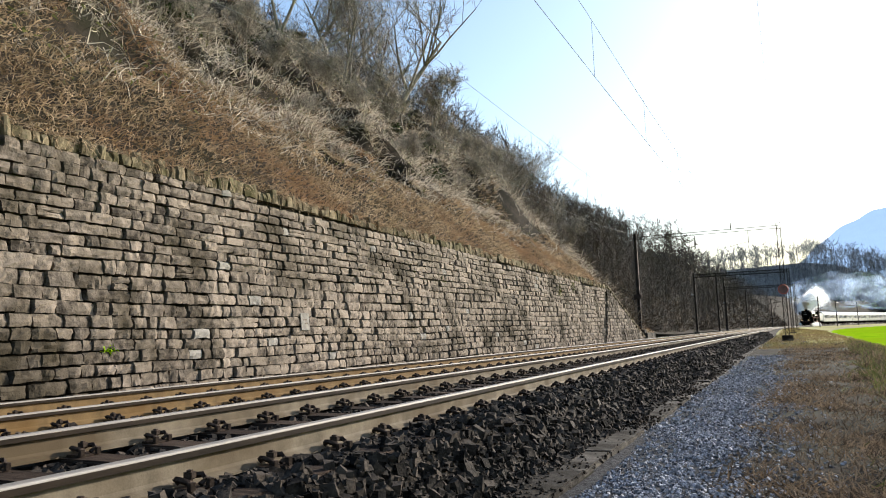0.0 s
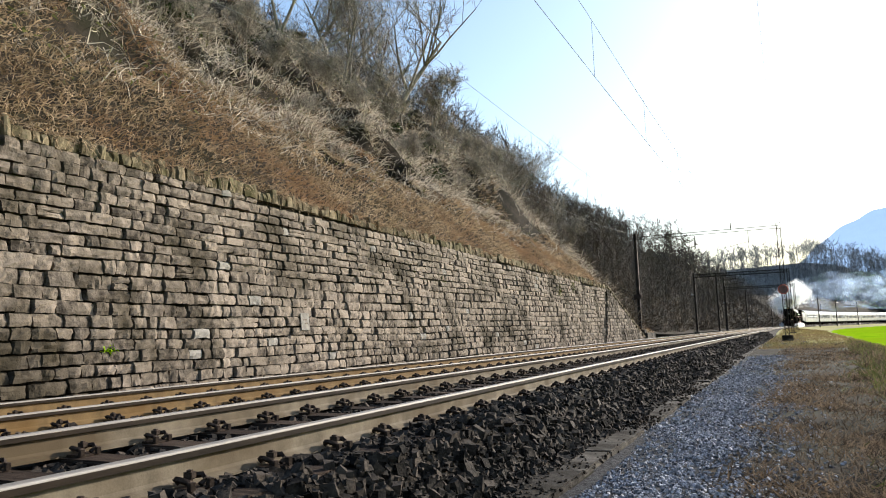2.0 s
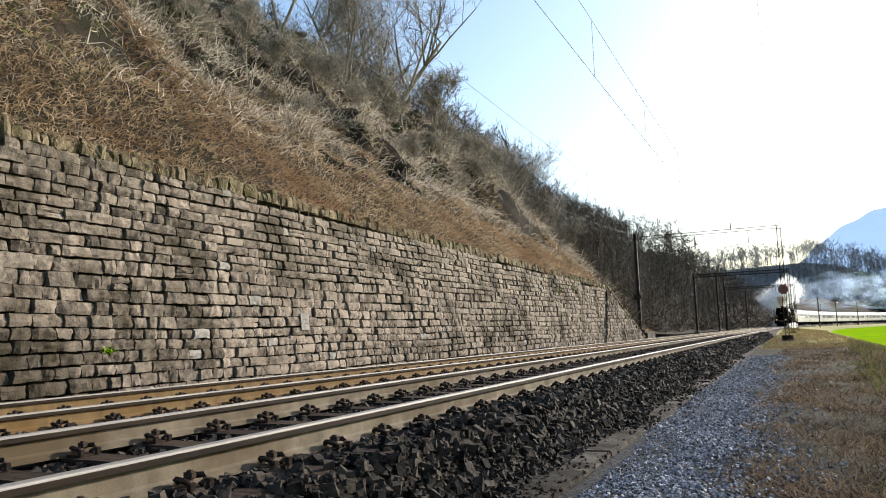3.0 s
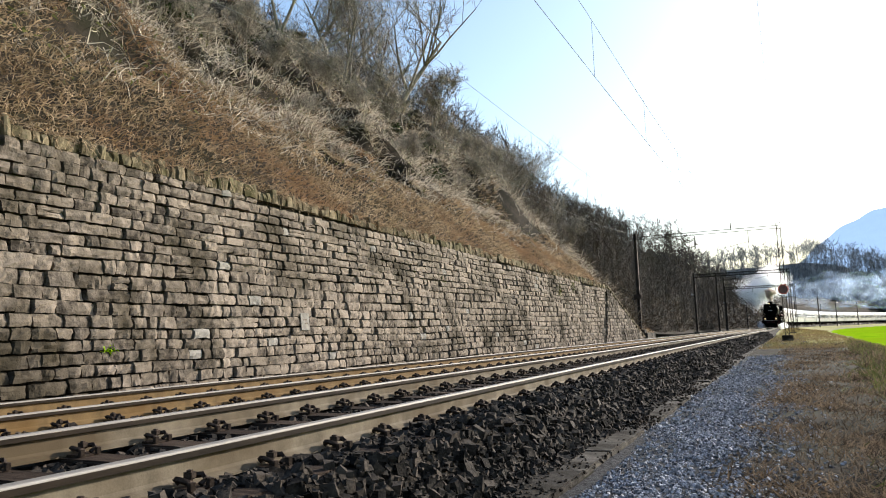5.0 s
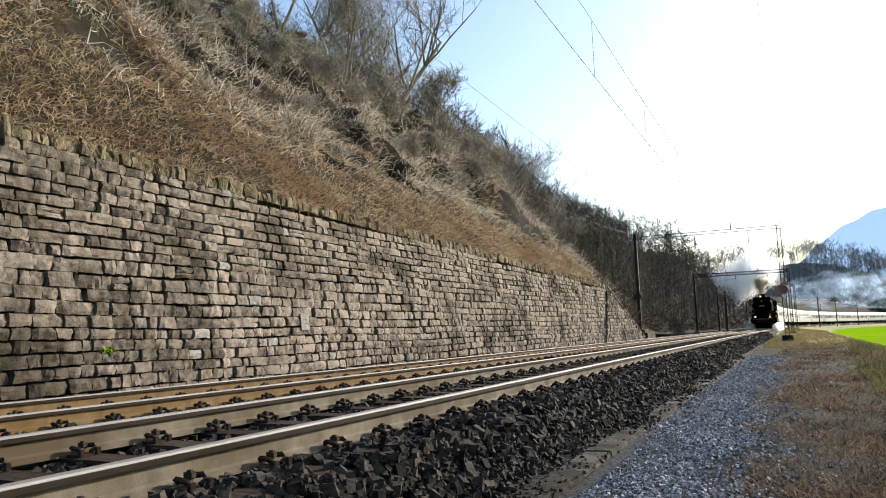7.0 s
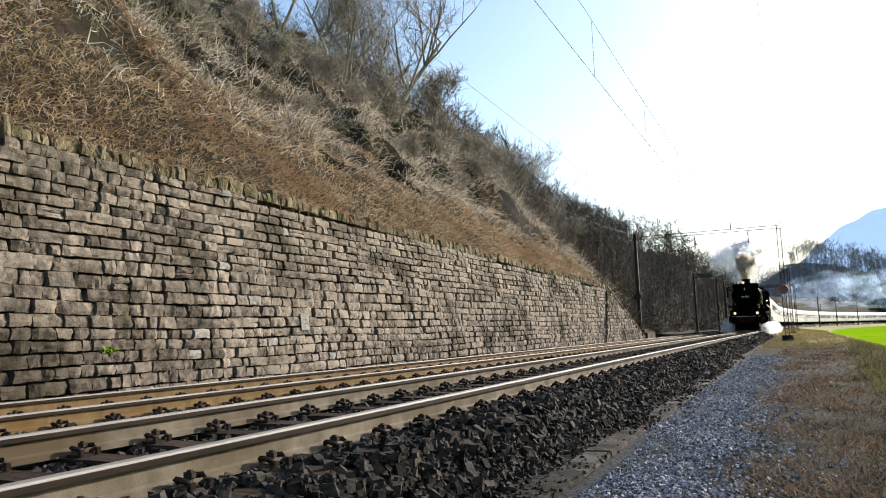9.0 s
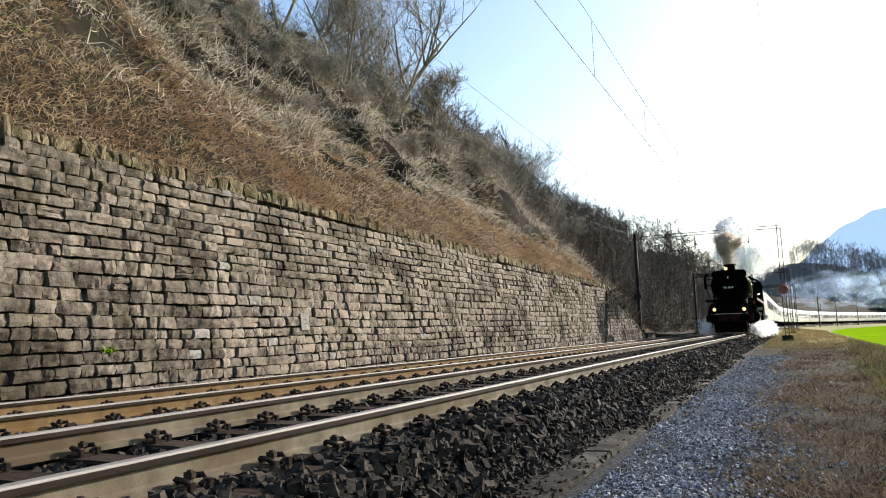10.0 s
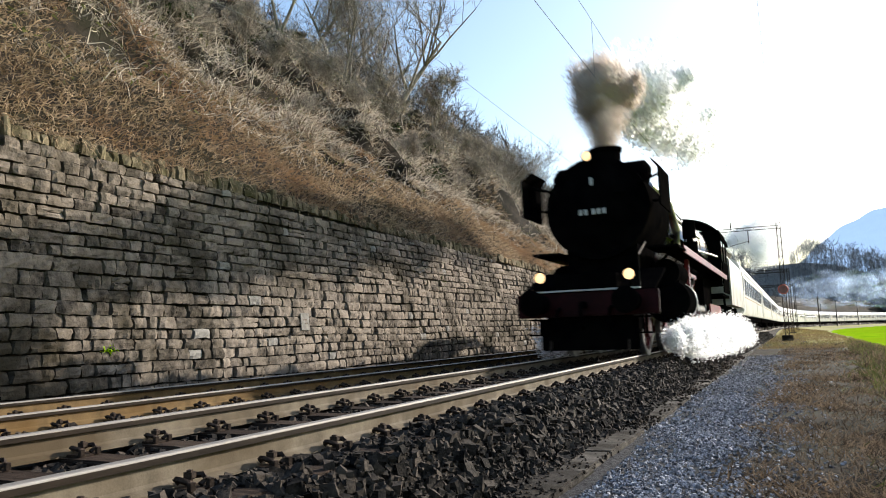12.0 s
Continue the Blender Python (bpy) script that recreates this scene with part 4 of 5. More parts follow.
def build_portal(s, left, right, beam_z, base_l, base_r, disc=False):
    p = thing("catenary_portal", "dark steel overhead-line portal with a round signal disc" if disc else "dark weathered steel overhead-line portal across both tracks", "overhead line portal", "portals along the line")
    p.matrix_world = line_at(s)
    top = beam_z + 0.55
    # left mast: two flanges and a web
    g = Geo()
    for i in (-1, 1):
        g.box((left + i * 0.11, 0, (base_l + top) / 2), (0.025, 0.22, top - base_l))
    g.box((left, 0, (base_l + top) / 2), (0.20, 0.02, top - base_l))
    part("mast", g, M_STEEL, p)
    part("footing", Geo().box((left, 0, base_l - 0.35), (0.7, 0.7, 0.8), None, 0.03), M_CONCRETE, p)
    g = lattice(Geo(), (right, 0, base_r), (right, 0, beam_z + 0.5), 0.28, 0.26, 16, 0.026 if disc else 0.036)
    part("lattice_mast", g, M_STEEL, p)
    part("footing", Geo().box((right, 0, base_r - 0.25), (0.7, 0.7, 0.55), None, 0.03), M_CONCRETE, p)
    g = lattice(Geo(), (left, 0, beam_z + 0.17), (right, 0, beam_z + 0.17), 0.20 if disc else 0.34, 0.20 if disc else 0.34, 22, 0.013 if disc else 0.040)
    part("beam", g, M_STEEL, p)
    for off, drop in ((0.0, 0.0), (FAR, FAR_Z)):
        h = Geo()
        h.tube([(off + 1.1, 0, beam_z), (off + 1.1, 0, 6.3 + drop)], 0.035, 6)
        h.tube([(off + 1.1, 0, 6.45 + drop), (off - 0.15, 0, 6.18 + drop)], 0.02, 6)
        h.tube([(off, 0, beam_z + 0.34), (off, 0, beam_z + 0.75)], 0.03, 6)
        insulator(h, (off, 0, beam_z + 0.30))
        part("hanger", h, M_STEEL, p)
    if disc:
        d = Geo().tube([(right - 0.02, -0.36, 2.92), (right - 0.02, -0.33, 2.92)], 0.31, 28)
        part("signal_disc", d, M_DISC, p, "dull red round signal disc")
        d = Geo()
        for k in range(28):
            a0, a1 = 2 * math.pi * k / 28, 2 * math.pi * (k + 1) / 28
            d.tube([(right - 0.02 + 0.31 * math.cos(a0), -0.37, 2.92 + 0.31 * math.sin(a0)), (right - 0.02 + 0.31 * math.cos(a1), -0.37, 2.92 + 0.31 * math.sin(a1))], 0.028, 5)
        part("rim", d, M_REDPAINT, p, "red rim of the disc")
        b = Geo().box((left - 0.02, -0.20, 2.9), (0.55, 0.03, 0.36), None, 0.01)
        part("plate", b, M_STEEL, p, "dark plate on the mast")
    else:
        lamp = Geo().tube([(left - 0.4, -0.2, 4.6), (left - 0.18, -0.2, 4.6)], 0.12, 10)
        part("signal_lamp", lamp, M_GALV, p, "small pale lamp housing")
    return p


def build_single_masts():
    for s, off, top in ((128, -7.6, 9.2), (137, -7.2, 9.0), (176, -7.4, 8.4), (216, -7.4, 7.6), (216, 4.0, 7.6), (252, 4.0, 7.4), (252, -7.4, 7.4), (290, 4.0, 7.4), (290, -7.4, 7.4)):
        m = thing("catenary_mast", "slim dark overhead-line mast beside the far track", "overhead line mast", "masts along the curve")
        m.matrix_world = line_at(s)
        g = Geo()
        for i in (-1, 1):
            g.box((off + i * 0.11, 0, top / 2 - 0.4), (0.03, 0.24, top + 0.8))
        g.box((off, 0, top / 2 - 0.4), (0.20, 0.03, top + 0.8))
        part("post", g, M_STEEL, m)
        part("bracket", Geo().tube([(off, 0, top - 1.2), (off + math.copysign(3.2, -off), 0, top - 1.0)], 0.05, 6).tube([(off, 0, top - 0.2), (off + math.copysign(3.0, -off), 0, top - 1.0)], 0.03, 6), M_STEEL, m)


def cable(name, label, spans, off, z_top, sag, r):
    """One wire over the portals, sagging between them."""
    w = thing(name, label, "overhead wire", "overhead wires")
    pts = []
    for a, b in zip(spans, spans[1:]):
        for k in range(14):
            t = k / 14
            pts.append(line_at(a + (b - a) * t, off, z_top - sag * 4 * t * (1 - t)).translation)
    part("strand", Geo().tube(pts, r, 5), M_WIRE, w)
    return w


SPANS = (-25.0, 15.0, 55.5, 96.0, 136.0, 176.0, 216.0, 252.0, 290.0)
build_portal(55.5, -6.8, 3.08, 7.15, 0.42, -0.25, True)
build_portal(96.0, -7.42, 3.33, 6.75, -0.1, -0.42)
build_portal(136.0, -7.0, 3.9, 6.9, -0.2, -0.4)
build_single_masts()
for off, zc, zm, name in ((0.0, 6.12, 7.45, "near"), (FAR, 5.80, 7.05, "far")):
    cable("contact_wire", "taut dark contact wire above the track", SPANS, off, zc, 0.0, 0.0062 if off == 0 else 0.0045)
    messenger = cable("messenger_wire", "dark messenger wire carrying the contact wire", SPANS, off, zm, 0.18, 0.0055)
    for y in (3.0, 9.0, 15.6, 22.0, 29.0, 36.0, 43.0, 50.0, 62.0, 70.0, 78.0):
        part("dropper", Geo().tube([line_at(y, off, zc).translation, line_at(y, off, zm - 0.05).translation], 0.005, 4), M_WIRE, messenger, "thin dropper wire")
cable("feeder_wire", "grey feeder cable along the line", SPANS[1:], 3.40, 7.42, 0.1, 0.0045)
cable("earth_wire", "slack grey earth wire along the slope", (-25.0, 13.0, 55.5), -6.6, 7.6, 0.9, 0.0085)


# ---- steam locomotive: front buffers at y = 0, running towards -y ----
def disc_mesh(g, x, y, z, r, w, n=32):
    g.tube([(x - w / 2, y, z), (x + w / 2, y, z)], r, n)
    return g


def wheel_geo(r, spokes, x):
    """Tyre and spoked centre of one wheel that turns about the x axis."""
    m = Matrix.Translation((x, 0, 0)) @ Matrix.Rotation(math.pi / 2, 4, "Y")
    tyre = Geo().lathe([(r - 0.08, -0.065), (r, -0.06), (r, 0.05), (r + 0.03, 0.065), (r - 0.08, 0.065), (r - 0.08, -0.065)], 40, m)
    hub = Geo().lathe([(r - 0.08, -0.05), (r - 0.15, -0.05), (r - 0.15, 0.05), (r - 0.08, 0.05)], 32, m)
    hub.lathe([(0.001, -0.11), (0.16, -0.11), (0.18, 0.0), (0.16, 0.11), (0.001, 0.11)], 16, m)
    for k in range(spokes):
        a = 2 * math.pi * k / spokes
        hub.tube([(x, 0.12 * math.cos(a), 0.12 * math.sin(a)), (x, (r - 0.12) * math.cos(a), (r - 0.12) * math.sin(a))], [0.05, 0.035], 6)
    return tyre, hub


def wheelset(loco_ob, name, y, r, spokes, crank=0.0):
    axle = part(name, Geo().tube([(-0.75, 0, 0), (0.75, 0, 0)], 0.09, 10), M_LOCO_RED, loco_ob)
    for x in (-0.755, 0.755):
        tyre, hub = wheel_geo(r, spokes, x)
        if crank:
            hub.box((x + math.copysign(0.02, x), -0.45, 0), (0.10, 0.34, 0.30), None, 0.04)
            hub.tube([(x, crank, 0), (x + math.copysign(0.28, x), crank, 0)], 0.07, 10)
        part("spoked_wheel", hub, M_LOCO_RED, axle, "red spoked wheel centre")
        part("tyre", tyre, M_BRIGHT, axle, "bright steel tyre", True)
    axle.matrix_basis = pose(0, y, r)
    return axle, y, r


def lamp(parent, x, y, z, r):
    h = Geo().lathe([(0.001, 0.22), (r * 0.6, 0.20), (r, 0.05), (r * 1.08, 0.0), (r * 1.08, -0.03), (r * 0.9, -0.03)], 20, Matrix.Translation((x, y, z)) @ Matrix.Rotation(-math.pi / 2, 4, "X"))
    h.box((x, y + 0.1, z - r - 0.05), (0.06, 0.06, 0.16))
    b = part("headlamp", h, M_LOCO_BLACK, parent, "round headlamp", True)
    part("lens", Geo().lathe([(0.001, -0.045), (r * 0.5, -0.04), (r * 0.9, -0.02)], 20, Matrix.Translation((x, y, z)) @ Matrix.Rotation(-math.pi / 2, 4, "X")), M_LAMP, b, "lit warm white lens")


def loco():
    t = thing("steam_locomotive", "black express steam locomotive with red frame and wheels, lamps lit", "steam locomotive")
    # buffers and beam
    for x in (-0.875, 0.875):
        b = part("buffer", Geo().lathe([(0.001, 0.0), (0.20, 0.005), (0.245, 0.025), (0.245, 0.05), (0.08, 0.07), (0.08, 0.25), (0.14, 0.25), (0.14, 0.30), (0.17, 0.30), (0.19, 0.60)], 24,
                                       Matrix.Translation((x, 0, 1.05)) @ Matrix.Rotation(-math.pi / 2, 4, "X")), M_LOCO_BLACK, t, smooth=False)
    part("buffer_beam", Geo().box((0, 0.66, 1.02), (2.75, 0.10, 0.46), None, 0.02), M_LOCO_MAROON, t, "dark red buffer beam")
    part("footplate_edge", Geo().box((0, 0.61, 1.285), (2.1, 0.10, 0.03)), M_TRIM, t, "pale worn edge of the front platform")
    hook = Geo().box((0, 0.45, 1.0), (0.08, 0.35, 0.12), None, 0.02).tube([(0, 0.30, 1.0), (0, 0.24, 0.85), (0, 0.30, 0.62), (0, 0.42, 0.55)], 0.035, 8)
    part("coupling", hook, M_LOCO_BLACK, t)
    for x in (-0.5, 0.5):
        part("brake_hose", Geo().tube([(x, 0.6, 0.95), (x, 0.42, 0.9), (x, 0.36, 0.7), (x, 0.45, 0.5)], 0.035, 8), M_LOCO_BLACK, t)
    part("front_frame", Geo().box((0, 1.35, 0.72), (1.7, 1.1, 0.5), None, 0.05).box((0, 0.8, 0.45), (1.9, 0.06, 0.62), None, 0.02), M_LOCO_BLACK, t)
    # front apron, steps and guard irons
    ap = Geo().add([(-1.3, 0.7, 1.28), (1.3, 0.7, 1.28), (1.3, 2.1, 1.75), (-1.3, 2.1, 1.75), (-1.3, 0.7, 1.22), (1.3, 0.7, 1.22), (1.3, 2.1, 1.69), (-1.3, 2.1, 1.69)],
                   [(0, 1, 2, 3), (7, 6, 5, 4), (0, 4, 5, 1), (1, 5, 6, 2), (2, 6, 7, 3), (3, 7, 4, 0)])
    ap.box((0, 1.6, 1.2), (1.2, 1.8, 0.8))
    part("front_apron", ap, M_LOCO_BLACK, t)
    for x in (-1.05, 1.05):
        st = Geo().tube([(x, 0.75, 1.0), (x, 0.72, 0.45)], 0.025, 6).tube([(x, 1.05, 1.0), (x, 1.05, 0.45)], 0.025, 6).box((x, 0.9, 0.45), (0.30, 0.32, 0.03)).box((x, 0.9, 0.75), (0.26, 0.28, 0.03))
        part("step", st, M_LOCO_BLACK, t)
        part("guard_iron", Geo().tube([(x * 0.72, 0.9, 0.8), (x * 0.72, 0.8, 0.35), (x * 0.72, 0.7, 0.12)], 0.03, 6), M_IRON, t, "dark iron guard iron")
        part("handrail", Geo().tube([(x, 0.62, 1.3), (x, 0.64, 1.9), (x, 1.4, 2.2)], 0.014, 6), M_IRON, t, "thin dark handrail")
    # smokebox, door and number bars
    zc, r = 3.08, 1.09
    part("smokebox", Geo().tube([(0, 1.95, zc), (0, 4.6, zc)], r, 40).box((0, 3.2, 1.95), (1.5, 2.2, 0.9), None, 0.1), M_LOCO_BLACK, t)
    door = Geo().lathe([(0.001, -0.20), (0.38, -0.17), (0.68, -0.10), (0.88, 0.0), (0.97, 0.02), (1.08, 0.03)], 40, Matrix.Translation((0, 1.93, zc)) @ Matrix.Rotation(-math.pi / 2, 4, "X"))
    d = part("smokebox_door", door, M_LOCO_BLACK, t, "domed smokebox door", True)
    part("lock", Geo().box((-0.02, 1.70, zc + 0.52), (0.07, 0.05, 0.16), None, 0.01), M_TRIM, d, "small pale lock")
    for dz in (0.25, -0.35):
        part("hinge", Geo().box((0.3, 1.80, zc + dz), (0.7, 0.04, 0.05), None, 0.008), M_LOCO_BLACK, d)
    plate = part("number_plate", Geo().box((-0.03, 1.70, zc - 0.12), (0.72, 0.03, 0.16), None, 0.008), M_LOCO_BLACK, d)
    for k, w in enumerate((0.07, 0.07, 0.08, 0.08, 0.08)):
        part("figure_bar", Geo().box((-0.27 + 0.11 * k + (0.05 if k > 1 else 0), 1.68, zc - 0.12), (w, 0.012, 0.11)), M_TRIM, plate)
    drum = Geo().tube([(-1.02, 2.6, 3.76), (-0.94, 2.6, 3.78), (0.94, 2.6, 3.78), (1.02, 2.6, 3.76)], [0.20, 0.34, 0.34, 0.20], 24)
    part("feedwater_heater", drum, M_LOCO_BLACK, t, "transverse heater drum before the chimney")
    part("chimney", Geo().lathe([(0.44, 4.02), (0.36, 4.12), (0.33, 4.2), (0.32, 4.40), (0.36, 4.42), (0.37, 4.50), (0.29, 4.50), (0.27, 4.1)], 28, Matrix.Translation((0.08, 2.75, 0))), M_LOCO_BLACK, t, "short flared chimney")
    lamp(t, -0.10, 1.75, 4.16, 0.11)
    lamp(t, -0.85, 0.55, 1.56, 0.115)
    lamp(t, 0.87, 0.55, 1.54, 0.115)
    for x in (-1.42, 1.42):
        sgn = math.copysign(1, x)
        de = Geo()
        vs = [(x, 1.30, 2.92), (x, 2.6, 2.92), (x, 2.6, 3.72), (x - sgn * 0.16, 2.5, 3.90), (x - sgn * 0.16, 1.45, 3.88), (x, 1.30, 3.70)]
        vs += [(a - sgn * 0.03, b, c) for a, b, c in vs]
        de.add(vs, [(0, 1, 2, 5), (5, 2, 3, 4), (6, 11, 8, 7), (11, 10, 9, 8)] + [(i, (i + 1) % 6, 6 + (i + 1) % 6, 6 + i) for i in range(6)])
        de.tube([(x, 1.6, 3.6), (sgn * 0.9, 1.9, 3.5)], 0.03, 6).tube([(x, 2.5, 3.2), (sgn * 1.0, 2.5, 3.2)], 0.03, 6)
        part("smoke_deflector", de, M_LOCO_BLACK, t, "black smoke deflector plate")
        # cylinder with valve chest
        cy = Geo().tube([(sgn * 1.12, 3.3, 1.10), (sgn * 1.12, 4.6, 1.10)], 0.47, 28).tube([(sgn * 1.12, 3.2, 1.72), (sgn * 1.12, 4.7, 1.72)], 0.30, 24)
        cy.box((sgn * 1.0, 3.95, 1.45), (0.75, 1.25, 0.7), None, 0.08)
        c = part("cylinder", cy, M_LOCO_BLACK, t)
        part("cylinder_cover", Geo().lathe([(0.001, -0.09), (0.2, -0.08), (0.40, -0.02), (0.47, 0.02)], 28, Matrix.Translation((sgn * 1.12, 3.28, 1.10)) @ Matrix.Rotation(-math.pi / 2, 4, "X")), M_LOCO_BLACK, c, smooth=True)
        part("lagging_band", Geo().tube([(sgn * 1.12, 4.48, 1.10), (sgn * 1.12, 4.62, 1.10)], 0.485, 28), M_BRIGHT, c, "bright steel band")
        # running board with red valance
        part("running_board", Geo().box((sgn * 1.25, 9.1, 2.28), (0.55, 11.3, 0.05)).box((sgn * 1.25, 2.9, 2.2), (0.6, 1.3, 0.05)), M_LOCO_BLACK, t)
        part("valance", Geo().box((sgn * 1.515, 9.1, 2.24), (0.03, 11.3, 0.16)), M_LOCO_RED, t, "red edge of the running board")
        part("boiler_pipe", Geo().tube([(sgn * 0.75, 4.2, 3.85), (sgn * 1.05, 4.9, 3.5), (sgn * 1.12, 5.4, 2.9), (sgn * 1.1, 5.6, 2.35)], 0.10, 10), M_BRIGHT, t, "polished steam pipe")
        part("boiler_pipe", Geo().tube([(sgn * 0.98, 4.5, 3.35), (sgn * 1.0, 8.0, 3.36), (sgn * 1.0, 13.8, 3.38)], 0.035, 8), M_BRIGHT, t)
        part("boiler_pipe", Geo().tube([(sgn * 1.04, 5.2, 2.75), (sgn * 1.05, 9.0, 2.78), (sgn * 1.06, 13.8, 2.75)], 0.05, 8), M_LOCO_BLACK, t)
        part("air_pump", Geo().tube([(sgn * 1.25, 6.9, 2.35), (sgn * 1.25, 6.9, 2.75)], 0.20, 14).tube([(sgn * 1.25, 6.9, 2.85), (sgn * 1.25, 6.9, 3.3)], 0.17, 14).tube([(sgn * 1.25, 6.9, 2.75), (sgn * 1.25, 6.9, 2.85)], 0.08, 10), M_LOCO_BLACK, t)
        part("reverser_rod", Geo().tube([(sgn * 1.3, 7.6, 2.6), (sgn * 1.32, 13.9, 2.95)], 0.03, 6), M_BRIGHT, t)
        part("frame_plate", Geo().box((sgn * 0.58, 8.6, 1.22), (0.05, 12.5, 0.75), None, 0.01), M_LOCO_RED, t, "red main frame")
        part("crosshead_guide", Geo().box((sgn * 1.12, 5.5, 1.32), (0.12, 1.7, 0.10), None, 0.01).box((sgn * 1.12, 5.3, 1.1), (0.16, 0.4, 0.35), None, 0.03), M_BRIGHT, t)
        hang = Geo().box((sgn * 1.2, 6.4, 1.75), (0.10, 0.25, 1.0), None, 0.02).box((sgn * 1.22, 7.1, 1.85), (0.08, 1.3, 0.12), None, 0.02)
        part("valve_gear", hang, M_LOCO_RED, t, "red valve gear bracket")
        part("trailing_frame", Geo().box((sgn * 1.18, 13.4, 1.0), (0.05, 3.6, 0.5), None, 0.02).box((sgn * 1.20, 14.4, 0.7), (0.10, 0.5, 0.5), None, 0.03), M_LOCO_RED, t, "red trailing frame")
        part("sand_pipe", Geo().tube([(sgn * 1.0, 7.4, 2.2), (sgn * 0.9, 7.35, 1.2), (sgn * 0.8, 7.3, 0.25)], 0.03, 6), M_LOCO_BLACK, t)
        part("cab_step", Geo().tube([(sgn * 1.35, 15.0, 1.7), (sgn * 1.35, 15.0, 0.5)], 0.03, 6).tube([(sgn * 1.35, 15.4, 1.7), (sgn * 1.35, 15.4, 0.5)], 0.03, 6).box((sgn * 1.35, 15.2, 0.5), (0.3, 0.42, 0.03)).box((sgn * 1.35, 15.2, 0.95), (0.3, 0.42, 0.03)), M_LOCO_BLACK, t)
    # boiler, bands and domes
    part("boiler", Geo().tube([(0, 4.6, zc), (0, 11.5, zc), (0, 11.6, zc + 0.02), (0, 14.2, zc + 0.05)], [1.00, 1.02, 1.05, 1.08], 40), M_LOCO_BOILER, t, "glossy black boiler")
    for y in (4.62, 6.3, 8.0, 9.7, 11.5):
        part("boiler_band", Geo().tube([(0, y - 0.03, zc), (0, y + 0.03, zc)], 1.035, 40), M_LOCO_BLACK, t)
    for y, rr, h in ((6.0, 0.36, 4.30), (8.3, 0.42, 4.36)):
        part("dome", Geo().lathe([(rr + 0.08, 3.85), (rr, 4.0), (rr, h - 0.22), (rr * 0.85, h - 0.08), (rr * 0.45, h), (0.001, h + 0.02)], 28, Matrix.Translation((0, y, 0))), M_LOCO_BOILER, t, smooth=True)
    part("whistle", Geo().tube([(0.3, 10.8, 3.95), (0.3, 10.8, 4.35)], 0.04, 8).tube([(0.3, 10.8, 4.35), (0.3, 10.8, 4.55)], 0.06, 8), M_BRIGHT, t)
    part("safety_valve", Geo().tube([(-0.1, 11.4, 4.0), (-0.1, 11.4, 4.35)], 0.09, 10).tube([(0.12, 11.4, 4.0), (0.12, 11.4, 4.35)], 0.09, 10), M_BRIGHT, t)
    part("firebox_grate", Geo().box((0, 12.6, 1.6), (2.1, 2.6, 1.1), None, 0.05), M_LOCO_BLACK, t)
    # cab with a curved roof and side windows
    for sgn in (-1, 1):
        side = Geo().box((sgn * 1.46, 15.2, 2.25), (0.04, 2.4, 1.1)).box((sgn * 1.43, 14.1, 3.2), (0.04, 0.2, 0.9)).box((sgn * 1.43, 15.15, 3.2), (0.04, 0.12, 0.9)).box((sgn * 1.43, 16.3, 3.2), (0.04, 0.2, 0.9)).box((sgn * 1.40, 15.2, 3.75), (0.05, 2.4, 0.25))
        part("cab_side", side, M_LOCO_BLACK, t)
    part("cab_front", Geo().box((0, 14.05, 2.9), (2.85, 0.05, 2.0)), M_LOCO_BLACK, t)
    prof = [(1.50 * math.cos(a), 3.55 + 0.85 * math.sin(a)) for a in [math.pi * k / 16 for k in range(17)]]
    prof += [(1.45 * math.cos(a), 3.52 + 0.81 * math.sin(a)) for a in [math.pi * k / 16 for k in range(16, -1, -1)]]
    part("cab_roof", Geo().sweep(prof, [pose(0, 13.9, 0), pose(0, 16.9, 0)]), M_LOCO_BLACK, t)
    part("cab_floor", Geo().box((0, 15.5, 1.62), (2.8, 2.9, 0.1)), M_LOCO_BLACK, t)
    # tender
    tp = [(-1.46, 1.35), (1.46, 1.35), (1.46, 3.1), (1.30, 3.35), (-1.30, 3.35), (-1.46, 3.1)]
    ten = part("tender_body", Geo().sweep(tp, [pose(0, 17.4, 0), pose(0, 24.6, 0)]), M_TENDER, t, "tender side with sun glare put into its pale colour")
    part("coal", rock(np.random.default_rng(9), (1.1, 2.4, 0.45)), M_BALLAST, ten, "heap of black coal").matrix_basis = pose(0, 20.0, 3.35)
    part("tender_frame", Geo().box((0, 21, 1.1), (2.3, 7.2, 0.5), None, 0.03), M_LOCO_BLACK, t)
    for y in (18.6, 20.4, 22.0, 23.8):
        for x in (-0.755, 0.755):
            tyre, hub = wheel_geo(0.5, 9, x)
            w = part("tender_wheel", hub, M_LOCO_RED, t)
            part("tyre", tyre, M_BRIGHT, w)
            w.matrix_basis = pose(0, y, 0.5)
    # wheels that turn, with their rods
    sets = [wheelset(t, "bogie_wheelset", 2.35, 0.5, 10), wheelset(t, "bogie_wheelset", 4.55, 0.5, 10)]
    drv = [wheelset(t, "driving_wheelset", y, 1.0, 18, 0.33) for y in (6.95, 9.1, 11.25)]
    sets += drv + [wheelset(t, "trailing_wheelset", 14.4, 0.62, 12)]
    rods = []
    for sgn in (-1, 1):
        g = Geo().box((0, 0, 0), (0.07, 4.5, 0.14), None, 0.02)
        for y in (-2.15, 0, 2.15):
            g.tube([(-0.05, y, 0), (0.05, y, 0)], 0.13, 14)
        rods.append((part("coupling_rod", g, M_BRIGHT, t, "bright steel coupling rod"), sgn * 1.02))
    return t, sets, rods


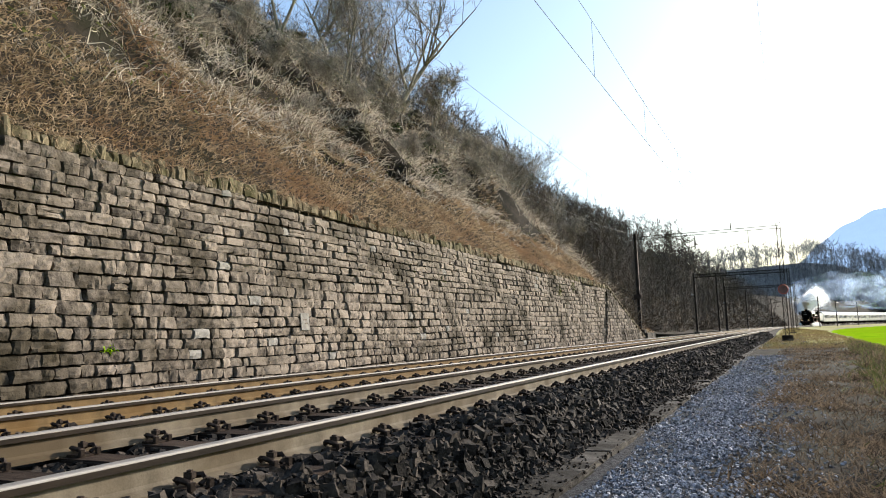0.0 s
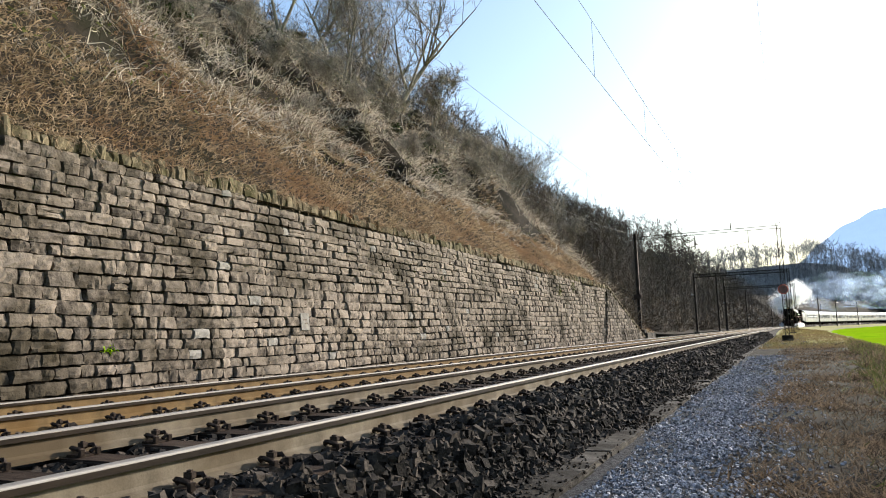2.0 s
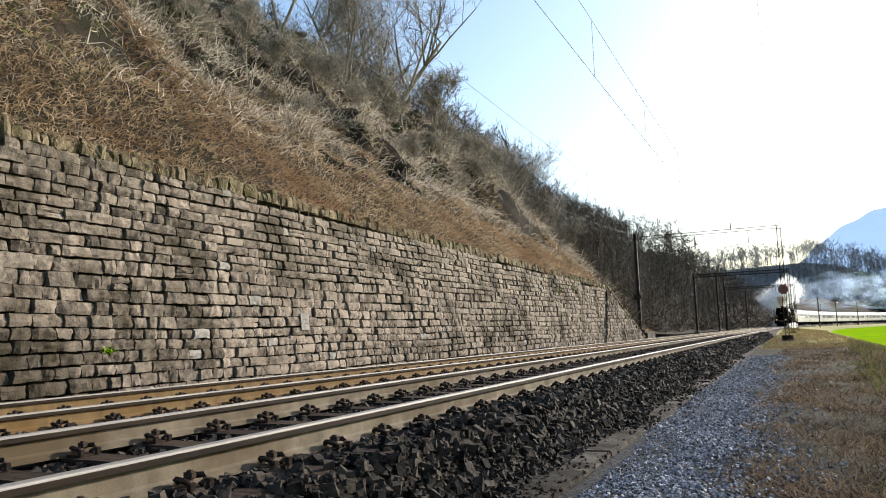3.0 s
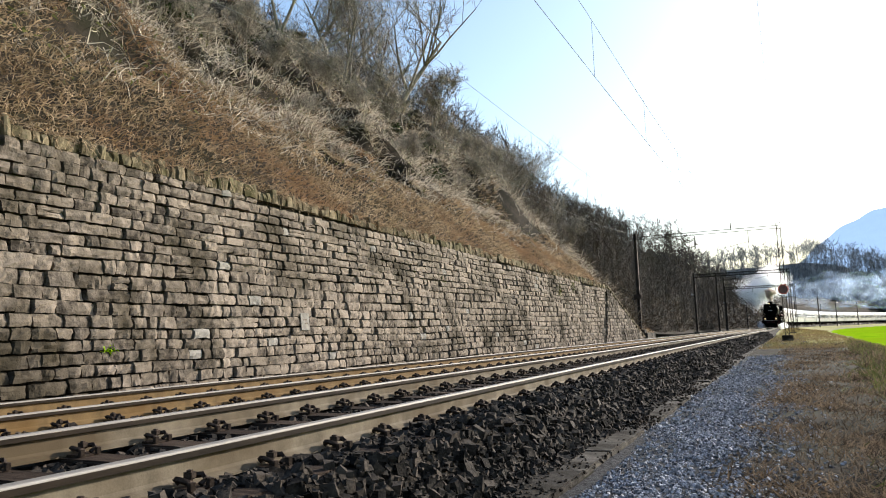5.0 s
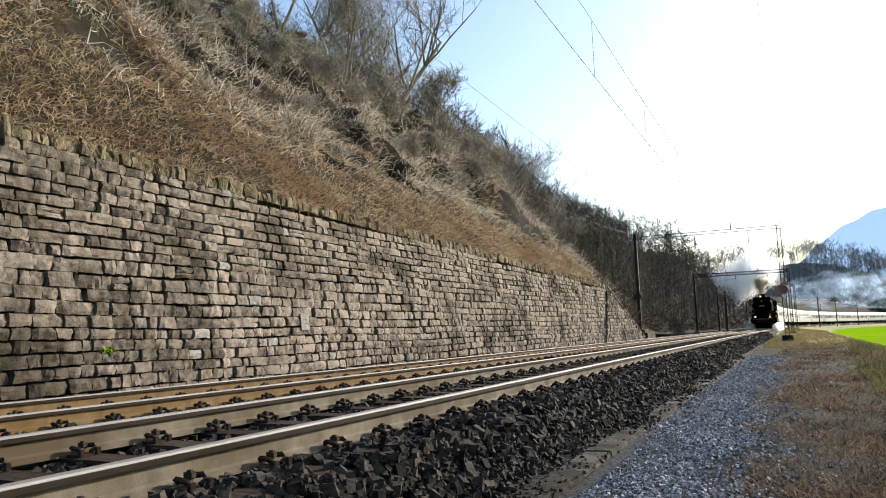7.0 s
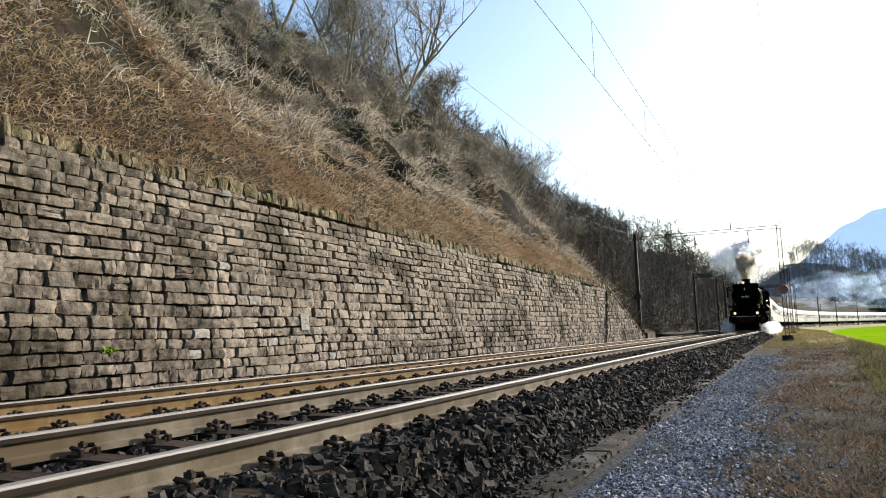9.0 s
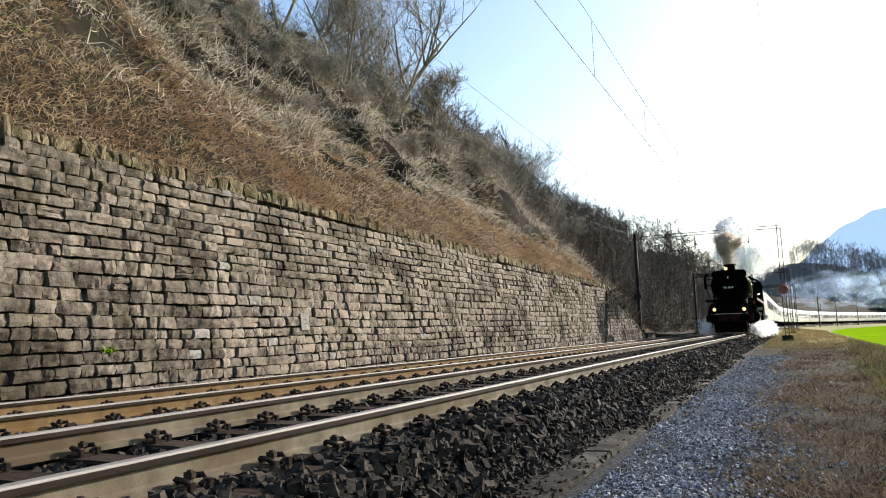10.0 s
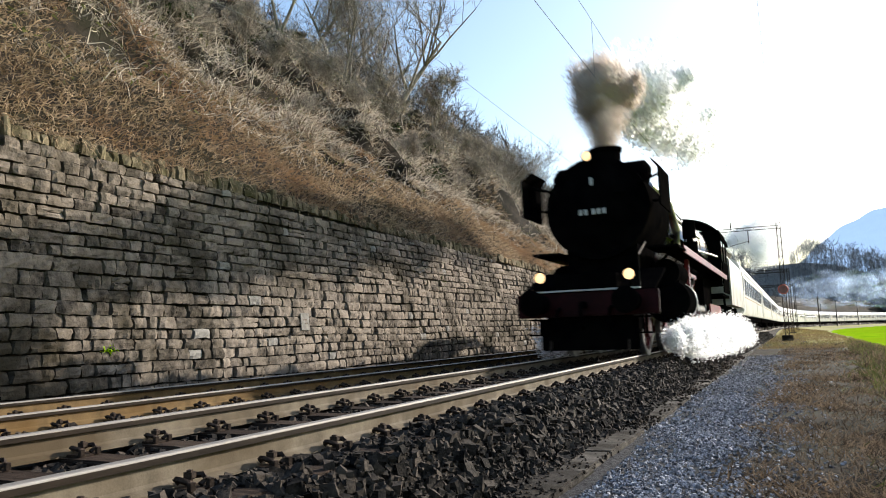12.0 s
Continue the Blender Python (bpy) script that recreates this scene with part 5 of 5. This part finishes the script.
# ---- coaches ----
def coach():
    c = thing("coach", "cream express coach with a pale curved roof", "coach", "coaches of the train")
    L = 24.0
    prof = [(-1.36, 1.05), (1.36, 1.05), (1.425, 1.25), (1.425, 2.9), (1.36, 3.25), (-1.36, 3.25), (-1.425, 2.9), (-1.425, 1.25)]
    part("body", Geo().sweep(prof, [pose(0, 0.15, 0), pose(0, L - 0.15, 0)]), M_COACH, c)
    rp = [(1.40 * math.cos(a), 3.22 + 0.82 * math.sin(a) ** 0.8) for a in [math.pi * k / 14 for k in range(15)]]
    part("roof", Geo().sweep(rp, [pose(0, 0.12, 0), pose(0, L - 0.12, 0)]), M_COACH_ROOF, c, "pale grey roof")
    for k in range(7):
        part("roof_vent", Geo().box((0.0, 2.6 + 3.1 * k, 4.06), (0.35, 0.5, 0.14), None, 0.03), M_COACH_ROOF, c)
    part("underframe", Geo().box((0, L / 2, 0.88), (2.5, L - 1.2, 0.30)).box((0.4, L / 2, 0.55), (1.6, 4.2, 0.5), None, 0.05).box((-0.3, L / 2 + 4.5, 0.6), (1.4, 1.6, 0.4), None, 0.05), M_LOCO_BLACK, c)
    for sgn in (-1, 1):
        part("waist_stripe", Geo().box((sgn * 1.43, L / 2, 1.95), (0.012, L - 3.4, 0.05)), M_STRIPE, c, "thin tan stripe under the windows")
        for k in range(10):
            y = 2.9 + k * 2.02
            w = part("window", Geo().box((sgn * 1.428, y, 2.5), (0.03, 1.34, 0.86), None, 0.01), M_WINDOWFRAME, c)
            part("pane", Geo().box((sgn * 1.436, y, 2.5), (0.025, 1.24, 0.76)), M_GLASS, w)
        for y in (0.95, L - 0.95):
            d = part("door", Geo().box((sgn * 1.427, y, 2.2), (0.03, 0.85, 1.95), None, 0.01), M_COACH, c)
            part("pane", Geo().box((sgn * 1.436, y, 2.6), (0.025, 0.5, 0.7)), M_GLASS, d)
    for y in (3.6, L - 3.6):
        b = part("bogie", Geo().box((0.98, y, 0.55), (0.12, 3.2, 0.22), None, 0.03).box((-0.98, y, 0.55), (0.12, 3.2, 0.22), None, 0.03).box((0, y, 0.6), (1.9, 0.4, 0.25)), M_LOCO_BLACK, c)
        for dy in (-1.25, 1.25):
            for x in (-0.755, 0.755):
                part("wheel", Geo().tube([(x - 0.06, y + dy, 0.46), (x + 0.06, y + dy, 0.46)], 0.46, 20), M_IRON, b)
    for y in (0.05, L - 0.05):
        part("gangway", Geo().box((0, y, 2.3), (1.3, 0.3, 2.2), None, 0.06), M_LOCO_BLACK, c, "dark rubber gangway")
    return c


SPEED = 17.3
FRONT = 13.1          # where the engine's buffers stand at 12 s


def front_at(t):
    return FRONT + SPEED * (12.0 - t)


def ride(ob, behind, wheelbase):
    """Keys a vehicle whose front end runs 'behind' metres behind the engine's buffers."""
    rows = []
    for k in range(0, 121, 4):
        t = k / 10.0
        s = front_at(t) + behind
        a, b = line_at(s + wheelbase[0]).translation, line_at(s + wheelbase[1]).translation
        d = (b - a).normalized()
        o = a - d * wheelbase[0]
        rows.append((t, pose(o.x, o.y, 0, 0, 0, math.degrees(math.atan2(-d.x, d.y)))))
    walk(ob, rows)


engine, engine_wheels, engine_rods = loco()
first = coach()
for vehicle in (engine, first):
    for ob in vehicle.children_recursive:
        ob.data.shade_smooth()
        ob.data.set_sharp_from_angle(angle=0.6)
coaches = [first] + [copy_thing(first, pose(0, 0, 0)) for _ in range(14)]


# ---- bare trees ----
def grow(g, rng, p, d, length, r, level, tips):
    """One limb and, from it, its branches."""
    pts, radii = [p], [r]
    n = 4
    for k in range(n):
        d = (d + Vector((rng.gauss(0, 0.16), rng.gauss(0, 0.16), rng.gauss(0.06, 0.10)))).normalized()
        p = p + d * (length / n)
        pts.append(p)
        radii.append(r * (1 - 0.62 * (k + 1) / n))
    if level >= 3:
        tips.append((pts, d, length))
        return
    g.tube(pts, radii, 7 if level == 0 else 5 if level == 1 else 3, False)
    for k in range(rng.choice((4, 5, 6)) if level else 8):
        i = rng.randint(1, n) if level else rng.randint(2, n)
        side = Vector((rng.gauss(0, 1), rng.gauss(0, 1), rng.uniform(0.0, 0.9))).normalized()
        grow(g, rng, pts[i], (d * 0.55 + side * 0.75).normalized(), length * rng.uniform(0.42, 0.62), radii[i] * 0.62, level + 1, tips)


def make_tree(seed, height, stems, label, twig=0.017, sprays=5):
    rng, nrng = random.Random(seed), np.random.default_rng(seed)
    t = thing("bare_tree", label, "tree", "bare trees on the slope")
    g, tips = Geo(), []
    for k in range(stems):
        lean = Vector((rng.gauss(0, 0.22), rng.gauss(0, 0.22), 1)).normalized()
        grow(g, rng, Vector((rng.gauss(0, 0.15) * (stems > 1), rng.gauss(0, 0.15) * (stems > 1), -0.5)), lean, height * rng.uniform(0.5, 0.62), height * (0.016 if stems == 1 else 0.010), 0, tips)
    part("trunk", g, M_BARK, t)
    base, way, size = [], [], []
    for pts, d, ln in tips:
        base.append(pts[0]), way.append((pts[-1] - pts[0]).normalized()), size.append((pts[-1] - pts[0]).length)
        for k in range(sprays):
            q = pts[nrng.integers(1, len(pts))]
            w = (d * 0.7 + Vector(nrng.normal(size=3) * 0.7)).normalized()
            base.append(q), way.append(w), size.append(ln * nrng.uniform(0.35, 0.9))
    v, f = ribbons(np.array(base), np.array(way), np.array(size), np.full(len(size), twig), np.full(len(size), -0.05), nrng, 1)
    soup("crown", v, f, M_TWIG, t, "fine leafless twigs", kind="")
    return t


def build_trees():
    kinds = [make_tree(*spec) for spec in ((1, 8.0, 1, "leafless grey tree on the steep slope"), (2, 7.0, 3, "many-stemmed leafless tree on the slope"), (3, 5.0, 4, "thin leafless shrub on the slope", 0.028, 6),
                                                          (4, 9.0, 2, "tall leafless twin-stemmed tree on the slope"))]
    spots = [(3, 13.0, 29.0, 1.2), (0, 11.0, 31.0, 1.25), (1, 11.5, 33.0, 1.3), (0, 10.5, 35.5, 1.35), (3, 12.5, 37.5, 0.9), (1, 9.5, 37.0, 0.9), (2, 9.0, 34.0, 0.9), 
             (0, 14.5, 34.0, 1.0), (3, 15.5, 40.0, 0.9), (2, 10.0, 41.0, 1.0), (2, 10.5, 45.0, 1.0), (0, 11.0, 50.0, 0.6), (2, 11.0, 53.0, 1.0), (1, 12.5, 58.0, 0.7), (2, 9.5, 49.0, 0.8), (2, 7.5, 47.0, 0.7), (2, 6.0, 26.0, 0.35),
             (2, 8.5, 18.0, 0.45), (2, 10.5, 13.5, 0.5), (2, 8.0, 22.5, 0.5), (2, 11.0, 21.5, 0.6), (2, 7.0, 33.0, 0.45), (2, 13.0, 17.0, 0.6), (1, 12.0, 63.0, 0.8), (0, 14.0, 67.0, 0.8), (1, 9.0, 66.0, 0.8), (2, 6.0, 58.0, 0.8),
             (2, 8.0, 10.5, 0.4), (2, 12.5, 10.5, 0.5),
             (2, 6.5, 13.0, 0.35), (2, 9.5, 15.5, 0.5), (2, 7.0, 17.5, 0.4), (2, 9.0, 20.0, 0.5), (2, 6.0, 21.5, 0.4), (2, 10.5, 24.0, 0.6), (2, 7.5, 25.5, 0.5), (2, 9.5, 28.0, 0.6), (2, 6.5, 29.5, 0.45),
             (2, 8.0, 37.5, 0.6), (2, 6.0, 40.0, 0.5), (2, 8.5, 43.5, 0.7), (2, 11.0, 16.5, 0.6), (2, 13.5, 20.5, 0.7), (2, 5.5, 35.5, 0.4), (0, 14.5, 23.5, 0.75), (2, 10.0, 9.0, 0.4)]
    rng = random.Random(12)
    used = set()
    for kind, d, y, s in spots:
        p = on_hill(np.array([d]), np.array([y]))[0]
        m = pose(p[0], p[1], p[2] - 0.1, 0, rng.uniform(0, 10), rng.uniform(0, 360)) @ Matrix.Scale(s, 4)
        if kind in used:
            copy_thing(kinds[kind], m)
        else:
            kinds[kind].matrix_world = m
            used.add(kind)


def build_shade_shrubs():
    """Leafless shrubs on the verge beside the camera, whose shade lies across the path."""
    first = make_tree(6, 4.0, 5, "leafless shrub on the brown verge", 0.008, 5)
    first.matrix_world = pose(4.3, 10.0, -1.0)
    copy_thing(first, pose(5.2, 13.6, -1.0, 0, 0, 70))
    copy_thing(first, pose(4.3, 7.2, -1.0, 0, 0, 200))


def far_wood(name, p, height, rng, material, label, limbs=9, twigs=8, thick=1.0):
    """Many distant leafless trees in one object: stems, limbs and twigs."""
    k = len(p)
    v1, f1 = ribbons(p, unit(np.stack([rng.normal(0, 0.07, k), rng.normal(0, 0.07, k), np.ones(k)], -1)), height * 0.85, height * 0.015, np.zeros(k), rng, 2)
    n = k * limbs
    hh, t = np.repeat(height, limbs), rng.uniform(0.25, 0.8, n)
    base = np.repeat(p, limbs, 0)
    base[:, 2] += t * hh
    way = unit(np.stack([rng.normal(0, 0.6, n), rng.normal(0, 0.6, n), rng.uniform(0.35, 1.2, n)], -1))
    ln = hh * rng.uniform(0.18, 0.36, n) * (1.2 - 0.6 * t)
    v2, f2 = ribbons(base, way, ln, hh * 0.010 * thick, np.full(n, -0.1), rng, 2)
    m = n * twigs
    b3 = np.repeat(base, twigs, 0) + np.repeat(way * ln[:, None], twigs, 0) * rng.uniform(0.3, 1.0, (m, 1))
    w3 = unit(np.repeat(way, twigs, 0) * 0.7 + rng.normal(0, 0.6, (m, 3)))
    v3, f3 = ribbons(b3, w3, np.repeat(ln, twigs) * rng.uniform(0.3, 0.8, m), np.repeat(hh, twigs) * 0.0055 * thick, np.zeros(m), rng, 1)
    soup(name, np.concatenate([v1, v2, v3]), np.concatenate([f1, f2 + len(v1), f3 + len(v1) + len(v2)]), material, None, label, "woodland")


def build_woods():
    rng = np.random.default_rng(55)
    # wooded slope along the line
    k = 1700
    y = 60 + 200 * rng.random(k) ** 1.15
    d = 2.0 + 34 * rng.random(k) + np.clip(75 - y, 0, 20) * 0.6
    far_wood("slope_wood", on_hill(d, y), rng.uniform(5.0, 9.0, k) * np.where(y > 195, 0.9, np.where(y > 160, 1.25, np.where(y > 90, 0.85, 1.0))), rng, M_FARWOOD, "dense leafless wood on the slope beside the line", 8, 7)
    k = 420
    y = 56 + 150 * rng.random(k)
    far_wood("slope_scrub", on_hill(0.3 + 9 * rng.random(k), y), rng.uniform(1.5, 4, k), rng, M_FARWOOD, "leafless scrub at the foot of the slope")
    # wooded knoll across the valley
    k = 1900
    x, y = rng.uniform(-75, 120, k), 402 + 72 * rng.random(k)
    far_wood("valley_wood", np.stack([x, y, knoll_z(x, y)], -1), rng.uniform(11, 17, k), rng, M_HAZEWOOD, "leafless wood across the valley, coloured pale for haze", 8, 4, 1.4)


def knoll_z(x, y):
    return -1.5 + np.interp(x, (-150, -60, 18, 45, 90, 160, 300), (32, 35, 38, 28, 13, 6, 3)) * np.clip((y - 400) / 62.0, 0, 1)


def sheet(name, X, Y, Z, material, label, category):
    n, m = X.shape
    i = np.arange(n * m).reshape(n, m)
    f = np.stack([i[:-1, :-1], i[:-1, 1:], i[1:, 1:], i[1:, :-1]], -1).reshape(-1, 4)
    soup(name, np.stack([X, Y, Z], -1), f, material, None, label, category, "structure")


def build_distance():
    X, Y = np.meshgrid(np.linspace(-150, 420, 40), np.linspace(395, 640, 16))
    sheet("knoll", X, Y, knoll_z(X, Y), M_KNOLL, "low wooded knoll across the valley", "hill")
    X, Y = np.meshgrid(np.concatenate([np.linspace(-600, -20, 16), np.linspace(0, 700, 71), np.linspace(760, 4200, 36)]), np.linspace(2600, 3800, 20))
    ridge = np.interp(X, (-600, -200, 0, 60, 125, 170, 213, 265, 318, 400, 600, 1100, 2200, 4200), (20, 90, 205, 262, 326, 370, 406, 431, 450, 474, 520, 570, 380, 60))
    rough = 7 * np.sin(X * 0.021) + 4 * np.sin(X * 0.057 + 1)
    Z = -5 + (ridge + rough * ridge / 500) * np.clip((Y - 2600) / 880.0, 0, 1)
    sheet("backdrop_mountain", X, Y, Z, M_MOUNTAIN, "mountain beyond the valley, its blue haze painted as colour and glow", "mountain")


build_trees()
build_shade_shrubs()
build_woods()
build_distance()


# ---- smoke and steam: clouds of fine flakes that travel with the engine ----
def flakes(name, material, blobs, flake, label, seed):
    """A soft cloud: flakes gathered round blobs of (x, y, z, radius, count)."""
    rng = np.random.default_rng(seed)
    pos, siz = [], []
    for x, y, z, r, k in blobs:
        u = unit(rng.normal(size=(k, 3)))
        q = u * (r * np.clip(np.abs(rng.normal(0, 0.50, k)) ** 0.8, 0, rng.uniform(0.75, 1.15, k)))[:, None]
        q += 0.16 * r * np.stack([np.sin(q[:, 1] * 5 / r + x), np.sin(q[:, 2] * 4 / r + y), np.sin(q[:, 0] * 5 / r + z)], -1)
        pos.append(q + np.array([x, y, z]))
        siz.append(np.full(k, flake) * rng.uniform(0.6, 1.5, k))
    pos, siz = np.concatenate(pos), np.concatenate(siz)
    k = len(pos)
    a = unit(rng.normal(size=(k, 3)))
    b = unit(np.cross(a, rng.normal(size=(k, 3))))
    v = np.stack([pos + a * siz[:, None], pos + (-0.5 * a + 0.87 * b) * siz[:, None], pos + (-0.5 * a - 0.87 * b) * siz[:, None]], 1)
    return soup(name, v.reshape(-1, 3), np.arange(3 * k).reshape(-1, 3), material, None, label, "smoke" if "smoke" in name else "steam")


def puff(name, material, r, count, flake, label, seed, stretch=(1, 1, 1)):
    """One uneven puff built of smaller billows."""
    rng = random.Random(seed)
    blobs = [(0, 0, 0, r * 0.75, count // 2)]
    for _ in range(9):
        d = Vector((rng.gauss(0, 1), rng.gauss(0, 1), rng.gauss(0, 1))).normalized() * r * rng.uniform(0.35, 0.62)
        blobs.append((d.x * stretch[0], d.y * stretch[1], d.z * stretch[2], r * rng.uniform(0.28, 0.5), count // 18))
    return flakes(name, material, blobs, flake, label, seed)


smoke_low = flakes("smoke_puff", M_SMOKE, [(0, 0, -0.42, 0.34, 9000), (0, 0.05, -0.12, 0.44, 14000), (-0.05, 0.1, 0.22, 0.56, 20000)], 0.013, "dense grey-brown smoke just above the chimney", 1)
smoke_mid = puff("smoke_puff", M_SMOKE, 0.86, 90000, 0.0185, "grey-brown rolling smoke above the engine", 2, (0.8, 0.9, 1.5))
smoke_top = puff("smoke_puff", M_SMOKE, 0.72, 24000, 0.0185, "thinning grey-brown side of the smoke", 3, (1.2, 1.0, 0.9))
smoke_tail = [puff("smoke_puff", M_STEAM, r, k, q, "pale smoke drifting back over the train", 40 + i, (0.9, 1.7, 0.8))
              for i, (r, k, q) in enumerate(((0.8, 7000, 0.020), (1.2, 8000, 0.026), (1.75, 42000, 0.046), (1.95, 40000, 0.050), (2.1, 30000, 0.050), (2.3, 22000, 0.050)))]
steam_right = flakes("cylinder_steam", M_STEAM, [(1.30, 2.5, 0.30, 0.26, 7000), (1.42, 3.3, 0.34, 0.42, 14000), (1.5, 4.4, 0.26, 0.48, 24000), (1.6, 5.7, 0.26, 0.52, 28000), (1.75, 7.2, 0.28, 0.55, 28000), (1.85, 8.8, 0.30, 0.56, 24000),
                                              (1.95, 10.4, 0.30, 0.55, 16000), (2.0, 12.0, 0.26, 0.5, 11000), (2.0, 13.6, 0.24, 0.45, 6000)], 0.018, "dense white steam blown from the cylinder drain", 5)
steam_left = flakes("cylinder_steam", M_STEAM, [(-1.35, 2.8, 0.35, 0.45, 4500), (-1.5, 4.2, 0.5, 0.7, 6000), (-1.7, 6.0, 0.6, 0.9, 6000)], 0.022, "thin bluish steam beside the far cylinder", 6)
plume = [flakes("steam_cloud", M_STEAM, [(0, 0, 0, 2.8, 15000), (2.2, 1.0, 0.6, 2.1, 9000), (-2.4, 1.5, -0.6, 2.3, 9000), (0.3, 3.0, 1.4, 2.4, 9000), (-1.4, -1.0, -2.2, 2.1, 9000), (0.8, 2.0, 2.6, 1.8, 6000)], 0.048, "billowing white steam cloud trailing the engine", 7 + i) for i in range(2)]


def mist_bank(x, y, z, size, seed):
    """One lumpy bank of thin steam."""
    bm = bmesh.new()
    bmesh.ops.create_icosphere(bm, subdivisions=4, radius=1.0)
    for q in bm.verts:
        q.co *= 1 + 0.35 * noise.noise(q.co * 1.6 + Vector((seed, 0, 0))) + 0.15 * noise.noise(q.co * 4.0)
    ob = part("steam_haze", Geo().bm(bm, Matrix.Diagonal((*size, 1))), M_MIST, smooth=True)
    ob.matrix_world = pose(x, y, z)
    return tagged(ob, "thin bluish steam hanging over the curve", "steam", "steam haze over the curve", "stuff")


haze = [(mist_bank(x, y, z, s, i), x, y, z) for i, (x, y, z, s) in enumerate(((14.0, 236.0, 9.5, (13, 9, 5.0)), (30.0, 262.0, 10.0, (15, 10, 5.5)), (48.0, 292.0, 11.0, (16, 10, 6.0))))]


def follow(ob, rows):
    """Keys a cloud that goes with the engine: rows of t, across, behind the buffers, height, turn."""
    out = []
    for t, off, behind, z, turn in rows:
        m = line_at(front_at(t) + behind, off, z)
        out.append((t, m @ pose(0, 0, 0, 0, turn * 0.4, turn)))
    walk(ob, out)


def steady(off, behind, z, sway=0.0, spin=0.0):
    rows = []
    for k in range(0, 25):
        t = k / 2.0
        rows.append((t, off + sway * math.sin(2.1 * t + behind), behind + sway * math.sin(1.3 * t), z + sway * 0.6 * math.sin(1.7 * t + off), spin * t))
    return rows


def motions():
    ride(engine, 0.0, (3.0, 20.0))
    for i, c in enumerate(coaches):
        ride(c, 25.0 + 24.4 * i, (3.6, 20.4))
    for wheel, y, r in engine_wheels:
        turn = math.degrees(SPEED / r)
        step = 1 if r < 0.9 else 2
        walk(wheel, [(k / 30.0, pose(0, y, r, turn * k / 30.0)) for k in range(0, 361, step)])
    for rod, x in engine_rods:
        rows = []
        for k in range(0, 361, 2):
            a = SPEED / 1.0 * k / 30.0
            rows.append((k / 30.0, pose(x, 9.1 + 0.33 * math.cos(a), 1.0 + 0.33 * math.sin(a))))
        walk(rod, rows)
    follow(smoke_low, steady(0.08, 2.8, 5.05, 0.03, 0))
    follow(smoke_mid, steady(-0.10, 2.95, 6.12, 0.07, 1.5))
    follow(smoke_top, steady(0.42, 3.5, 5.95, 0.06, -2))
    for p, (off, behind, z) in zip(smoke_tail, ((0.2, 4.2, 6.6), (0.25, 5.9, 7.0), (0.1, 8.4, 7.5), (0.0, 12.0, 8.0), (0.0, 16.5, 8.6), (0.0, 21.5, 9.2))):
        follow(p, steady(off, behind, z, 0.15, 3))
    follow(steam_right, steady(0, 0, 0))
    follow(steam_left, steady(0, 0, 0))
    for i, p in enumerate(plume):
        b0, z0, x0 = (6.0, 11.0)[i], (6.0, 7.0)[i], (0.4, 1.2)[i]
        rows = []
        for k in range(0, 25):
            t = k / 2.0
            left = max(0.0, t - 7.0)
            rows.append((t, x0 - 0.25 * min(t, 7.0) + 0.55 * left, b0 + 0.10 * t + (SPEED * left - SPEED * (1 - math.exp(-left * 0.9)) / 0.9 if left else 0.0), z0 + 0.18 * t + 0.35 * left, 4 * t))
        follow(p, rows)
    for ob, x, y, z in haze:
        walk(ob, [(0.0, pose(x, y, z)), (6.0, pose(x - 0.8, y + 0.5, z + 0.3)), (12.0, pose(x - 1.6, y + 1.0, z + 0.7))])


motions()
